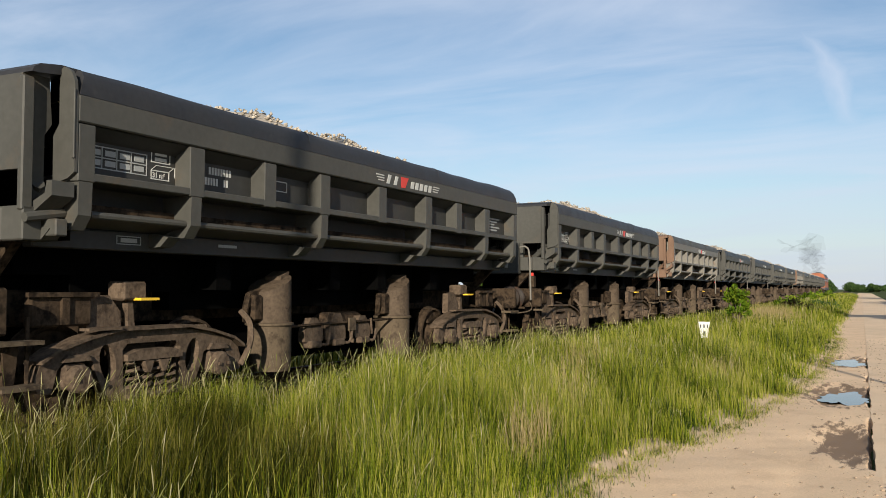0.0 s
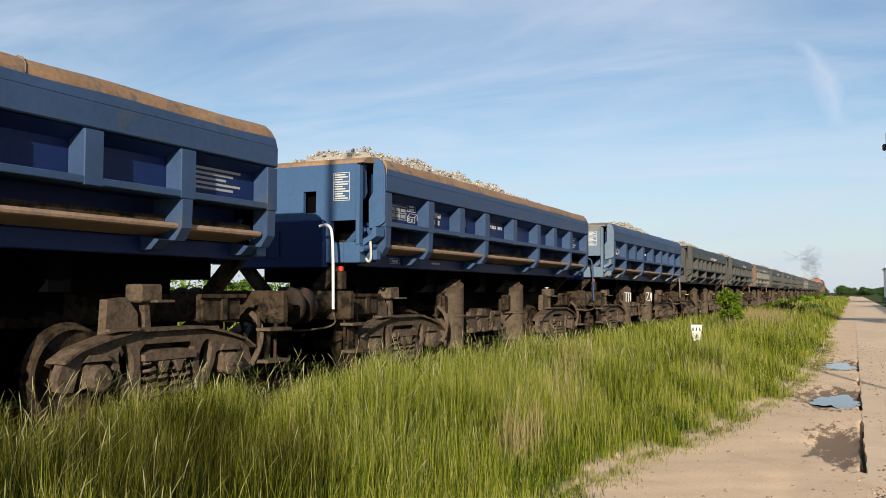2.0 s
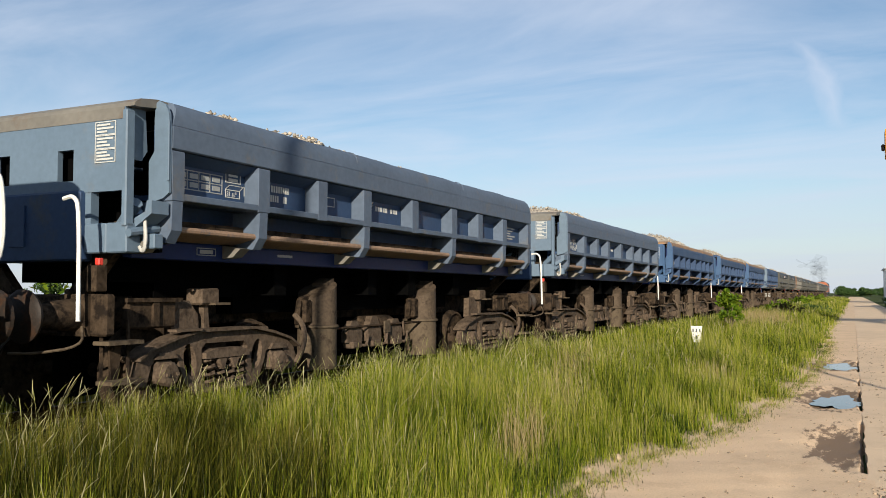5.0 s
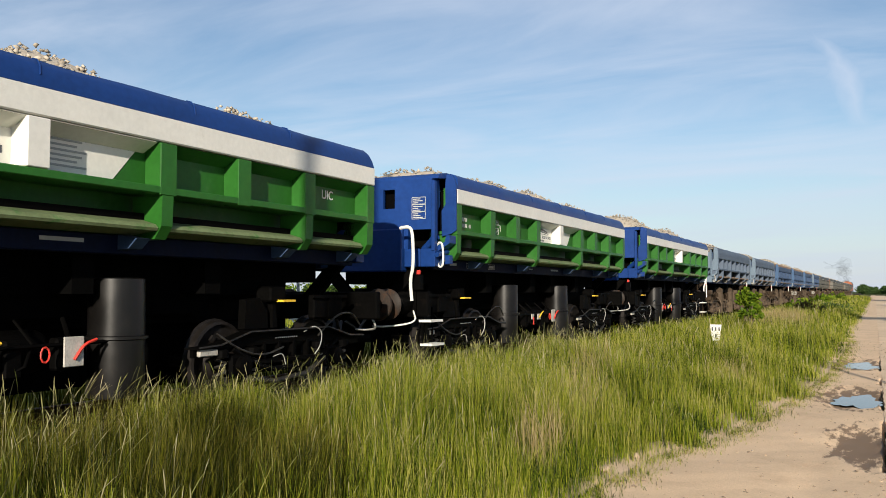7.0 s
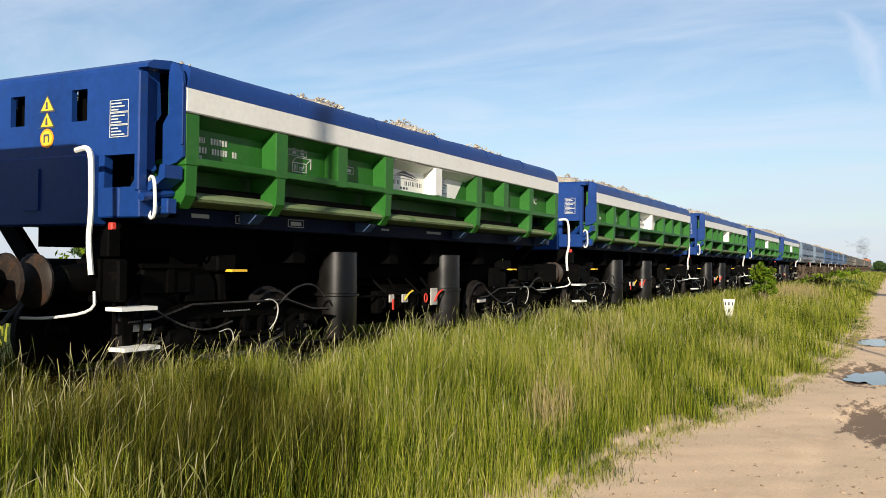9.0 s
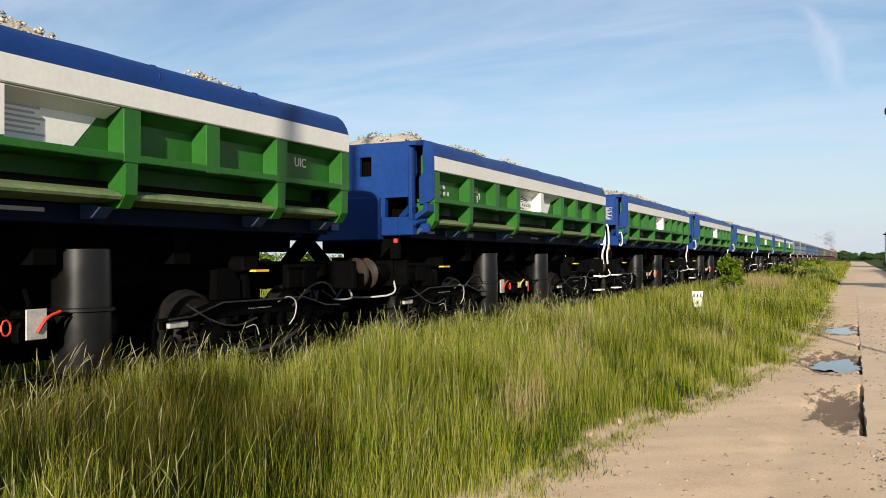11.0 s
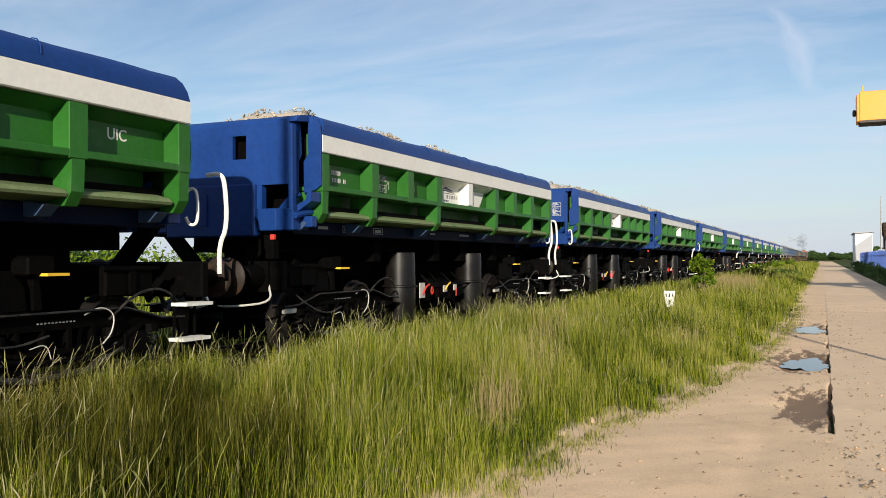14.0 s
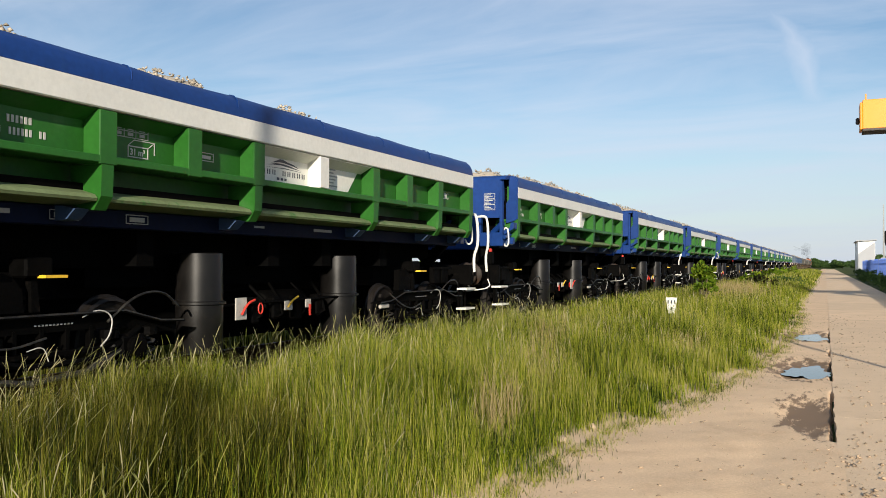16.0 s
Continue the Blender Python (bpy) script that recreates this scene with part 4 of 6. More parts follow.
def bogie_old(parent, y):
    """Cast three-piece bogie: arched side frames with openings, spring nests, boxes, bolster, two wheelsets."""
    bm = bmesh.new()
    bx(bm, -0.95, 0.95, -0.22, 0.22, 0.42, 0.72, 0.03)
    bx(bm, -0.35, 0.35, -0.35, 0.35, 0.7, 0.86, 0.03)
    bogie = part("bogie", bm, M["chassis"], parent)
    bogie.location = (0, y, 0)
    right = [(1.3, 0.36), (1.33, 0.46), (1.27, 0.6), (1.14, 0.69), (0.8, 0.78), (0.45, 0.84)]
    foot = [(0.3, 0.2), (0.46, 0.2), (0.6, 0.3), (0.7, 0.5), (0.72, 0.58), (0.78, 0.61), (1.04, 0.6), (1.1, 0.54), (1.16, 0.34)]
    outline = foot + right + [(-a, z) for a, z in reversed(right)] + [(-a, z) for a, z in reversed(foot)]
    for s in (-1, 1):
        bm = bmesh.new()
        cut_plate(bm, outline, [oval(0.55, 0.56, 0.095, 0.17, 0.03), oval(-0.55, 0.56, 0.095, 0.17, -0.03), [(-0.36, 0.3), (0.36, 0.3), (0.38, 0.66), (0.32, 0.72), (-0.32, 0.72), (-0.38, 0.66)]], s * 1.0, s * 1.1)
        top = [(-1.31, 0.6), (-1.14, 0.695), (-0.8, 0.785), (-0.45, 0.845), (0.45, 0.845), (0.8, 0.785), (1.14, 0.695), (1.31, 0.6)]
        prism(bm, top + [(q, z + 0.03) for q, z in reversed(top)], "x", s * 0.94, s * 1.17)
        part("side_frame", bm, M["bogie"], bogie)
        if s < 0:
            continue
        for j in (-0.24, -0.08, 0.08, 0.24):
            bm = bmesh.new()
            tube(bm, [(1.06 + 0.075 * math.cos(k * 0.8), j + 0.075 * math.sin(k * 0.8), 0.25 + 0.0095 * k) for k in range(32)], 0.019, 5)
            part("spring", bm, M["bogie"], bogie)
        bm = bmesh.new()
        bx(bm, 0.96, 1.16, -0.37, 0.37, 0.2, 0.25, 0.02)
        part("spring_seat", bm, M["bogie"], bogie)
        bm = bmesh.new()
        prism(bm, [(-0.36, 0.56), (0.36, 0.56), (0.36, 0.62), (0.2, 0.66), (-0.2, 0.66), (-0.36, 0.62)], "x", 0.94, 1.15)
        for j in (-0.1, 0.1):
            prism(bm, [(j - 0.06, 0.55), (j + 0.06, 0.55), (j + 0.015, 0.44), (j - 0.015, 0.44)], "x", 1.1, 1.165)
        part("bolster_end", bm, M["bogie"], bogie)
        for e in (-0.92, 0.92):
            bm = bmesh.new()
            bx(bm, 0.92, 1.12, e - 0.13, e + 0.13, 0.36, 0.58, 0.03)
            lathe(bm, [(0.12, 0.0), (0.125, 0.08), (0.1, 0.1), (0.03, 0.105)], 14, Matrix.Translation((1.1, e, 0.45)) @ Matrix.Rotation(math.pi / 2, 4, "Y"))
            for q in (-0.07, 0.07):
                bx(bm, 1.2, 1.225, e + q - 0.015, e + q + 0.015, 0.435, 0.465)
            prism(bm, [(e - 0.16, 0.6), (e + 0.16, 0.6), (e + 0.1, 0.66), (e - 0.1, 0.66)], "x", 1.0, 1.14)
            part("axle_box", bm, M["bogie"], bogie)
        bm = bmesh.new(); tube(bm, bend([(1.12, 1.3, 0.4), (1.16, 1.42, 0.62), (1.1, 1.5, 0.85), (0.95, 1.5, 0.98)]), 0.035, 6); part("brake_hanger", bm, M["bogie"], bogie)
        bm = bmesh.new(); bx(bm, 1.08, 1.2, -0.86, -0.48, 0.86, 0.885); bx(bm, 1.0, 1.08, 0.5, 0.8, 0.8, 0.86, 0.01); part("step_plate", bm, M["bogie"], bogie)
    return bogie


def bogie_new(parent, y):
    """Welded plate bogie: fish-bellied frame beams, coil springs in cups, brake gear, hoses, two wheelsets."""
    bm = bmesh.new()
    bx(bm, -0.95, 0.95, -0.25, 0.25, 0.45, 0.78, 0.03)
    bx(bm, -0.35, 0.35, -0.35, 0.35, 0.76, 0.88, 0.03)
    bogie = part("bogie", bm, M["black"], parent)
    bogie.location = (0, y, 0)
    for s in (-1, 1):
        bm = bmesh.new()
        prism(bm, [(-1.58, 0.645), (-1.25, 0.66), (-0.75, 0.78), (0.75, 0.78), (1.25, 0.66), (1.58, 0.645), (1.58, 0.56), (1.2, 0.55), (0.75, 0.64), (-0.75, 0.64), (-1.2, 0.55), (-1.58, 0.56)], "x", s * 0.99, s * 1.03)
        for q in (-0.42, -0.14, 0.14, 0.42):
            bx(bm, s * 0.98, s * 1.04, q - 0.02, q + 0.02, 0.46, 0.67)
        tube(bm, [(s * 1.06, -1.0, 0.62), (s * 1.07, -0.6, 0.42), (s * 1.07, -0.3, 0.36), (s * 1.07, 0.3, 0.36), (s * 1.07, 0.6, 0.42), (s * 1.06, 1.0, 0.62)], 0.03, 6)
        prism(bm, [(-1.6, 0.665), (-1.25, 0.68), (-0.76, 0.8), (0.76, 0.8), (1.25, 0.68), (1.6, 0.665), (1.6, 0.645), (1.25, 0.66), (0.75, 0.78), (-0.75, 0.78), (-1.25, 0.66), (-1.6, 0.645)], "x", s * 0.94, s * 1.12)
        prism(bm, [(-0.95, 0.57), (-0.5, 0.47), (0.5, 0.47), (0.95, 0.57), (0.9, 0.54), (0.48, 0.43), (-0.48, 0.43), (-0.9, 0.54)], "x", s * 0.95, s * 1.09)
        part("side_frame", bm, M["black"], bogie)
        bm = bmesh.new()
        for k in range(11):
            bx(bm, s * 1.035, s * 1.04, -0.22 + 0.04 * k, -0.2 + 0.04 * k, 0.7, 0.714)
        part("stencil", bm, M["mark_dim"], bogie)
        for e in (-0.9, 0.9):
            bm = bmesh.new()
            bx(bm, s * 0.92, s * 1.1, e - 0.17, e + 0.17, 0.3, 0.56, 0.03)
            lathe(bm, [(0.1, 0.0), (0.105, 0.09), (0.05, 0.1)], 12, Matrix.Translation((s * 1.08, e, 0.44)) @ Matrix.Rotation(s * math.pi / 2, 4, "Y"))
            part("axle_box", bm, M["black"], bogie)
            for q in (-0.26, 0.26) if s > 0 else ():
                bm = bmesh.new()
                tube(bm, [(s * 1.03 + 0.06 * math.cos(k * 0.9), e + q + 0.06 * math.sin(k * 0.9), 0.3 + 0.012 * k) for k in range(22)], 0.014, 5)
                part("spring", bm, M["worn"], bogie)
                bm = bmesh.new(); lathe(bm, [(0.09, 0.54), (0.09, 0.62), (0.05, 0.63)], 10, Matrix.Translation((s * 1.03, e + q, 0))); part("spring_cup", bm, M["black"], bogie)
        if s < 0:
            continue
        bm = bmesh.new()
        tube(bm, bend([(s * 1.1, 0.25, 0.76), (s * 1.13, 0.42, 0.83), (s * 1.14, 0.58, 0.76), (s * 1.14, 0.55, 0.58), (s * 1.12, 0.45, 0.48)]), 0.007, 6)
        part("hose", bm, M["bright_pipe"], bogie, "pale grey hose")
        bm = bmesh.new()
        tube(bm, bend([(s * 1.1, -0.35, 0.5), (s * 1.13, -0.2, 0.54), (s * 1.13, -0.15, 0.4)]), 0.005, 6)
        part("cable", bm, M["bright_pipe"], bogie, "pale cable")
        bm = bmesh.new(); bx(bm, s * 1.04, s * 1.09, -1.54, -1.26, 0.57, 0.64, 0.01); part("plate", bm, M["plate"], bogie, "pale lettered plate")
        bm = bmesh.new(); tube(bm, [(s * 1.06, -0.8, 0.3), (s * 1.08, -0.3, 0.22), (s * 1.08, 0.3, 0.26), (s * 1.06, 0.75, 0.42)], 0.028, 6); part("brake_rod", bm, M["worn"], bogie)
        bm = bmesh.new()
        # this first tube draws a highlight along the flange's edge; the others are pipes
        tube(bm, [(1.12, -1.58, 0.665), (1.12, -1.25, 0.68), (1.12, -0.76, 0.8), (1.12, 0.76, 0.8), (1.12, 1.25, 0.68), (1.12, 1.58, 0.665)], 0.011, 5)
        tube(bm, bend([(1.1, 0.55, 0.7), (1.16, 0.85, 0.95), (1.14, 1.25, 0.98), (1.08, 1.55, 0.8)]), 0.013, 6)
        tube(bm, bend([(1.1, -0.15, 0.6), (1.15, -0.6, 0.52), (1.15, -1.0, 0.62), (1.1, -1.3, 0.8)]), 0.011, 6)
        part("brake_pipe", bm, M["worn"], bogie)
    return bogie


def wheelset(bogie, y, mat):
    """Axle with two flanged wheels, dished and pierced near the rim, as one turning part."""
    bm = bmesh.new()
    turn = Matrix.Rotation(math.pi / 2, 4, "Y")
    lathe(bm, [(0.075, -0.95), (0.075, 0.95)], 10, turn)
    for s in (-1, 1):
        prof = [(0.12, 0.66), (0.14, 0.68), (0.4, 0.69), (0.48, 0.685), (0.485, 0.71), (0.46, 0.725), (0.455, 0.8), (0.42, 0.81), (0.4, 0.77), (0.2, 0.735), (0.13, 0.81), (0.1, 0.82)]
        lathe(bm, [(r, s * x) for r, x in prof], 28, turn)
        for k in range(3):
            a = k * math.tau / 3
            bx(bm, s * 0.75, s * 0.79, 0.28 * math.cos(a) - 0.03, 0.28 * math.cos(a) + 0.03, 0.28 * math.sin(a) - 0.03, 0.28 * math.sin(a) + 0.03)
    ob = smooth(part("wheelset", bm, mat, bogie), 35)
    ob.location = (0, y, 0.46)
    return ob


def holed_plate(bm, xs, zs, holes, y0, y1):
    """An upright plate from y0 to y1, one solid, with rectangular openings at the cells given."""
    v = {}
    cells = [(i, k) for i in range(len(xs) - 1) for k in range(len(zs) - 1) if (i, k) not in holes]

    def at(i, k, y):
        if (i, k, y) not in v:
            v[i, k, y] = bm.verts.new((xs[i], y, zs[k]))
        return v[i, k, y]
    for i, k in cells:
        for y in (y0, y1):
            bm.faces.new([at(i, k, y), at(i + 1, k, y), at(i + 1, k + 1, y), at(i, k + 1, y)])
        for di, dk, a, b in ((-1, 0, (0, 0), (0, 1)), (1, 0, (1, 0), (1, 1)), (0, -1, (0, 0), (1, 0)), (0, 1, (0, 1), (1, 1))):
            if (i + di, k + dk) not in cells:
                bm.faces.new([at(i + a[0], k + a[1], y0), at(i + b[0], k + b[1], y0), at(i + b[0], k + b[1], y1), at(i + a[0], k + a[1], y1)])
    return bm


def bars(parent, x, rows, mat, name="lettering"):
    """Plain bars in place of writing, standing on the plane at x: (y, z, width, height) each."""
    bm = bmesh.new()
    for y, z, w, hh in rows:
        bx(bm, x, x + 0.004, y, y + w, z, z + hh)
    return part(name, bm, mat, parent)


def frame_bars(y, z, w, hh, t=0.012):
    return [(y, z, w, t), (y, z + hh - t, w, t), (y, z + t, t, hh - 2 * t), (y + w - t, z + t, t, hh - 2 * t)]


def marks(y, z, count, wide, hh, gap=0.35):
    """A row of bars, one for each sign of an unreadable line."""
    return [(y + (k + 0.5 * q) * wide, z, wide * 0.5 * (1 - gap), hh) for k in range(count) for q in (0, 1)]


FACE = Matrix(((0, 0, 1, 0), (1, 0, 0, 0), (0, 1, 0, 0), (0, 0, 0, 1)))   # lettering plane onto the side's face


def wagon(kind, label, c, load, brake_end=-1):
    """Tipping wagon: box with framed sides, rolled top edges and end walls, on an underframe with tipping drums and two bogies."""
    new_type = kind == "new"
    w = thing("dump_wagon", (0, 0, 0), label, "wagon", "wagons of the train")
    for s in (1, -1):
        bm = bmesh.new(); prism(bm, [(s * x, z) for x, z in ((IN - 0.05, 2.13), (IN, 2.13), (IN, 2.51), (OUT - 0.03, 2.6), (IN, 2.606), (IN - 0.003, 2.86), (IN - 0.05, 2.86))], "y", -5.04, 5.04); part("side_panel", bm, c["side"], w)
        bm = bmesh.new(); bx(bm, s * 0.97, s * 1.01, -5.02, 5.02, 1.76, 2.2); bx(bm, s * 1.01, s * 1.23, -5.02, 5.02, 2.14, 2.19); part("lower_panel", bm, c["side"], w)
        bm = bmesh.new(); bx(bm, s * IN, s * OUT, -5.065, 5.065, 2.61, 2.84, 0.012); part("top_band", bm, c["band"], w)
        # rolled top edge, dented along its length
        bm = bmesh.new()
        prof = [(OUT - 0.005, 2.84), (OUT - 0.012, 2.93), (OUT - 0.04, 3.01), (OUT - 0.1, 3.07), (OUT - 0.18, 3.095), (OUT - 0.25, 3.08), (OUT - 0.24, 3.0), (OUT - 0.2, 2.84)]
        prism(bm, [(s * x, z) for x, z in prof], "y", -5.055, 5.055, 52)
        for v in bm.verts:
            if v.co.z > 2.85:
                d = 0.012 * noise.noise(Vector((s * 3, v.co.y * 1.3, c["seed"]))) + 0.02 * max(0, noise.noise(Vector((s * 9, v.co.y * 0.6, c["seed"] + 4))))
                v.co.z -= d
                v.co.x -= s * d * 0.8
                # the ends of the roll are cut back on the slant
                if abs(v.co.y) > 5.0:
                    v.co.y -= math.copysign(0.5 * (v.co.z - 2.86), v.co.y)
        for y in (-3.3, -1.7, 0.0, 1.7, 3.3) if new_type else (-1.7, 1.7):
            y += 0.25 * noise.noise(Vector((y, s, c["seed"])))
            tube(bm, [(s * (x + 0.002), y + 0.02 * k, z + 0.003) for k, (x, z) in enumerate(prof[1:6])], 0.006, 5)
        rim = smooth(part("top_edge", bm, c["edge"], w), 35)
        if c["edge"] == M["rusty_edge"]:
            rim.data.materials.append(c["band"])
            for f in rim.data.polygons:
                f.material_index = 1 if f.center.z < 2.95 else 0
        bm = bmesh.new(); bx(bm, s * IN, s * (OUT - 0.005), -5.05, 5.05, 2.13, 2.2, 0.008); part("middle_rail", bm, c["rib"], w)
        for k, y in enumerate(RIBS):
            bm = bmesh.new()
            half = 0.105 if abs(y) < 4.9 else 0.09
            bx(bm, s * IN, s * (OUT - 0.003), y - half, y + half, 2.205 if new_type and k == 4 else 2.12, 2.6, 0.008)
            part("rib", bm, c["rib"] if not (new_type and k == 4) else M["white"], w)
        for y in GUSSETS:
            bm = bmesh.new()
            prism(bm, [(s * 1.1, 2.12), (s * (OUT - 0.01), 2.12), (s * (OUT - 0.02), 1.84), (s * (OUT - 0.1), 1.72), (s * 1.1, 1.72)], "y", y - 0.07, y + 0.07)
            part("gusset", bm, c["rib"], w)
            if s < 0:
                continue
            bm = bmesh.new()
            prism(bm, [(s * 1.12, 1.76), (s * 1.36, 1.72), (s * 1.26, 1.63), (s * 1.12, 1.62)], "y", y - 0.26, y - 0.1)
            part("hinge_lug", bm, c["lug"], w)
        ends = [-4.92] + GUSSETS[1:-1] + [4.92]
        for a, b in zip(ends, ends[1:]):
            bm = bmesh.new()
            if new_type:
                prism(bm, [(s * 1.24, 1.9), (s * 1.4, 1.855), (s * 1.435, 1.82), (s * 1.42, 1.795), (s * 1.12, 1.76), (s * 1.12, 1.79)], "y", a + 0.08, b - 0.08)
            else:
                tube(bm, [(s * 1.385, a + 0.07, 1.855), (s * 1.385, b - 0.07, 1.855)], 0.034, 9); prism(bm, [(s * 1.385, 1.84), (s * 1.38, 1.825), (s * 1.1, 1.765), (s * 1.1, 1.78)], "y", a + 0.07, b - 0.07)
            part("sill_bar", bm, c["sill"], w)
        bm = bmesh.new(); bx(bm, s * 1.0, s * 1.12, -5.2, 5.1, 1.58, 1.755, 0.01); part("sole_bar", bm, c["sole"], w)
        # corner plates where the side meets the ends, and their lever brackets
        for e in (-1, 1):
            if e > 0:
                # added black sheet: keeps sky out and paints the corner gap's shade
                bm = bmesh.new(); bx(bm, s * 0.99, s * 1.27, 4.9, 4.94, 1.8, 3.04); part("corner_back", bm, M["shade_black"], w)
                continue
            bm = bmesh.new()
            prism(bm, [(s * 1.29, 2.9), (s * 1.3, 3.05), (s * 1.34, 3.075), (s * 1.42, 3.035), (s * 1.465, 2.95), (s * 1.479, 2.8), (s * 1.479, 2.19), (s * 1.4, 2.14), (s * 1.23, 2.1), (s * 1.225, 2.5), (s * 1.295, 2.6)], "y", e * 5.069, e * 5.1)
            plate = part("corner_plate", bm, c["end"], w)
            if s < 0:
                continue
            bm = bmesh.new(); bx(bm, s * 1.462, s * 1.486, e * 5.1, e * 5.118, 2.3, 2.88, 0.005); part("flange", bm, c["end"], plate)
            # added black sheet behind the corner gap, in place of its shade
            bm = bmesh.new(); bx(bm, s * 0.99, s * 1.31, e * 4.9, e * 4.94, 1.8, 3.06); part("corner_back", bm, M["shade_black"], w)
            # the end wall's return towards the side, open below on the deep ends
            bm = bmesh.new(); prism(bm, [(e * 5.325, 2.985), (e * 5.12, 2.985), (e * 5.09, 2.6), (e * 5.16, 2.5), (e * 5.16, 2.5 if c["deep"] else 1.9), (e * 5.325, 2.5 if c["deep"] else 1.9)], "x", s * 1.165, s * 1.195); part("end_return", bm, c["end"], w)
            bm = bmesh.new()
            prism(bm, [(s * 1.2, 1.82), (s * 1.46, 1.98), (s * 1.46, 2.1), (s * 1.4, 2.1), (s * 1.38, 2.0), (s * 1.2, 1.92)], "y", e * 5.08, e * 5.3)
            bx(bm, s * 1.24, s * 1.42, e * 5.1, e * 5.22, 1.66, 1.8, 0.01)
            tube(bm, [(s * 1.3, e * 5.05, 1.86), (s * 1.3, e * 5.42, 1.8)], 0.04, 8)
            part("lever", bm, c["end"], w)
    for e in (-1, 1):
        # end wall with two rounded openings; the leading one stands less far out
        d = 5.32 if e < 0 else 5.08
        half = 1.31 if e < 0 else 1.2
        bm = bmesh.new()
        hole = 2.69 if new_type else 2.47
        holed_plate(bm, [-1.2, -0.545, -0.335, 0.335, 0.545, 1.2], [2.2, hole - 0.15, hole + 0.15, 2.98], {(1, 1), (3, 1)}, e * d, e * (d +0.06))
        part("end_wall", bm, c["end"], w)
        bm = bmesh.new()
        prism(bm, [(e * (d +0.06), 2.98), (e * (d +0.045), 3.02), (e * (d -0.02), 3.06), (e * (d -0.22), 3.09), (e * 4.9, 3.09), (e * 4.9, 3.03), (e * d, 2.98)], "x", -half, half)
        if c["end"] == M["pale"]:
            bx(bm, -1.19, 1.19, e * (d + 0.0605), e * (d + 0.066), 2.87, 2.979)
        part("end_edge", bm, c["end_edge"], w)
        # black sheets added behind the openings, so that they look shaded inside
        for x in (-0.44, 0.44):
            bm = bmesh.new(); bx(bm, x - 0.2, x + 0.2, e * (d -0.12), e * (d -0.09), hole - 0.22, hole + 0.22); part("opening_back", bm, M["shade_black"], w)
        for s in (-1, 1):
            bm = bmesh.new(); bx(bm, s * 1.2, s * 1.26, e * (d -0.01), e * (d +0.1), 1.86, 2.95, 0.012); part("end_post", bm, c["end"], w)
            bm = bmesh.new(); bx(bm, s * 0.705, s * 0.78, e * (d -0.04), e * (d +0.055), 1.9, 2.2); part("end_stay", bm, c["end"], w)
            bm = bmesh.new(); tube(bm, [(s * 0.95, e * (d -0.17), 1.9), (s * 1.2, e * (d -0.1), 2.1)], 0.06, 8); part("tipping_arm", bm, c["end"], w)
            bm = bmesh.new(); bx(bm, s * 0.72, s * 1.0, e * (d -0.1), e * (d +0.08), 1.62, 1.9, 0.012); bx(bm, s * 1.004, s * 1.26, e * (d -0.1), e * (d +0.085), 1.62, 1.9, 0.012); part("end_step_box", bm, c["end"], w)
        # blue wagons' end box: darker paint, partly its own, partly painted shadow
        bm = bmesh.new(); bx(bm, -0.7, 0.7, e * (d -0.06), e * (d +0.12), 1.55, 2.22, 0.02); bx(bm, -0.24, -0.02, e * (d +0.12), e * (d +0.14), 1.7, 2.1); part("end_box", bm, c["side"] if c["emblem"] == "mark" else c["end"], w)
        # black sheet added across the end, shade painted below the end wall
        bm = bmesh.new(); bx(bm, -1.22, 1.22, e * 4.9, e * 4.94, 1.64, 2.2); part("end_back", bm, M["shade_black"], w)
        # headstock and buffers
        bm = bmesh.new(); bx(bm, -1.25, 1.25, e * 5.5, e * 5.62, 0.86, 1.24, 0.02); part("headstock", bm, c["under"], w)
        for x in (-0.875, 0.875):
            m = Matrix.Translation((x, e * 5.62, 1.05)) @ Matrix.Rotation(-e * math.pi / 2, 4, "X")
            bm = bmesh.new(); bx(bm, x - 0.19, x + 0.19, e * 5.62, e * 5.65, 0.86, 1.24); lathe(bm, [(0.15, 0.02), (0.13, 0.3), (0.11, 0.31), (0.1, 0.5)], 16, m)
            buf = smooth(part("buffer", bm, c["under"], w))
            bm = bmesh.new(); lathe(bm, [(0.1, 0.5), (0.225, 0.53), (0.235, 0.56), (0.2, 0.585), (0.02, 0.6)], 20, m); smooth(part("buffer_head", bm, M["steel"], buf))
        bm = bmesh.new(); tube(bm, [(0, e * 5.6, 1.05), (0, e * 5.95, 1.02), (0.03, e * 6.05, 0.8), (0, e * 6.3, 0.95)], 0.045, 6); part("coupling", bm, c["under"], w)
        bm = bmesh.new(); tube(bm, [(0.35, e * 5.62, 0.98), (0.36, e * 5.85, 0.9), (0.3, e * 6.05, 0.66), (0.2, e * 6.25, 0.8)], 0.025, 6); part("brake_hose", bm, M["rubber"], w)
        for s in (-1, 1):
            bm = bmesh.new()
            prism(bm, [(s * 0.3, 1.2), (s * 0.55, 1.2), (s * 0.95, 1.62), (s * 0.7, 1.62)], "y", e * 5.15, e * 5.25)
            part("end_strut", bm, c["under"], w)
        # footsteps and grab bars at one corner of each end
        for s in (1, -1):
            if new_type and e != brake_end:
                bm = bmesh.new(); tube(bm, bend([(s * 1.05, e * 5.62, 0.95), (s * 1.15, e * 5.7, 0.74), (s * 0.85, e * 5.98, 0.7), (s * 0.6, e * 6.02, 0.7)]), 0.014, 6); part("grab_bar", bm, M["bright_pipe"], w)
                continue
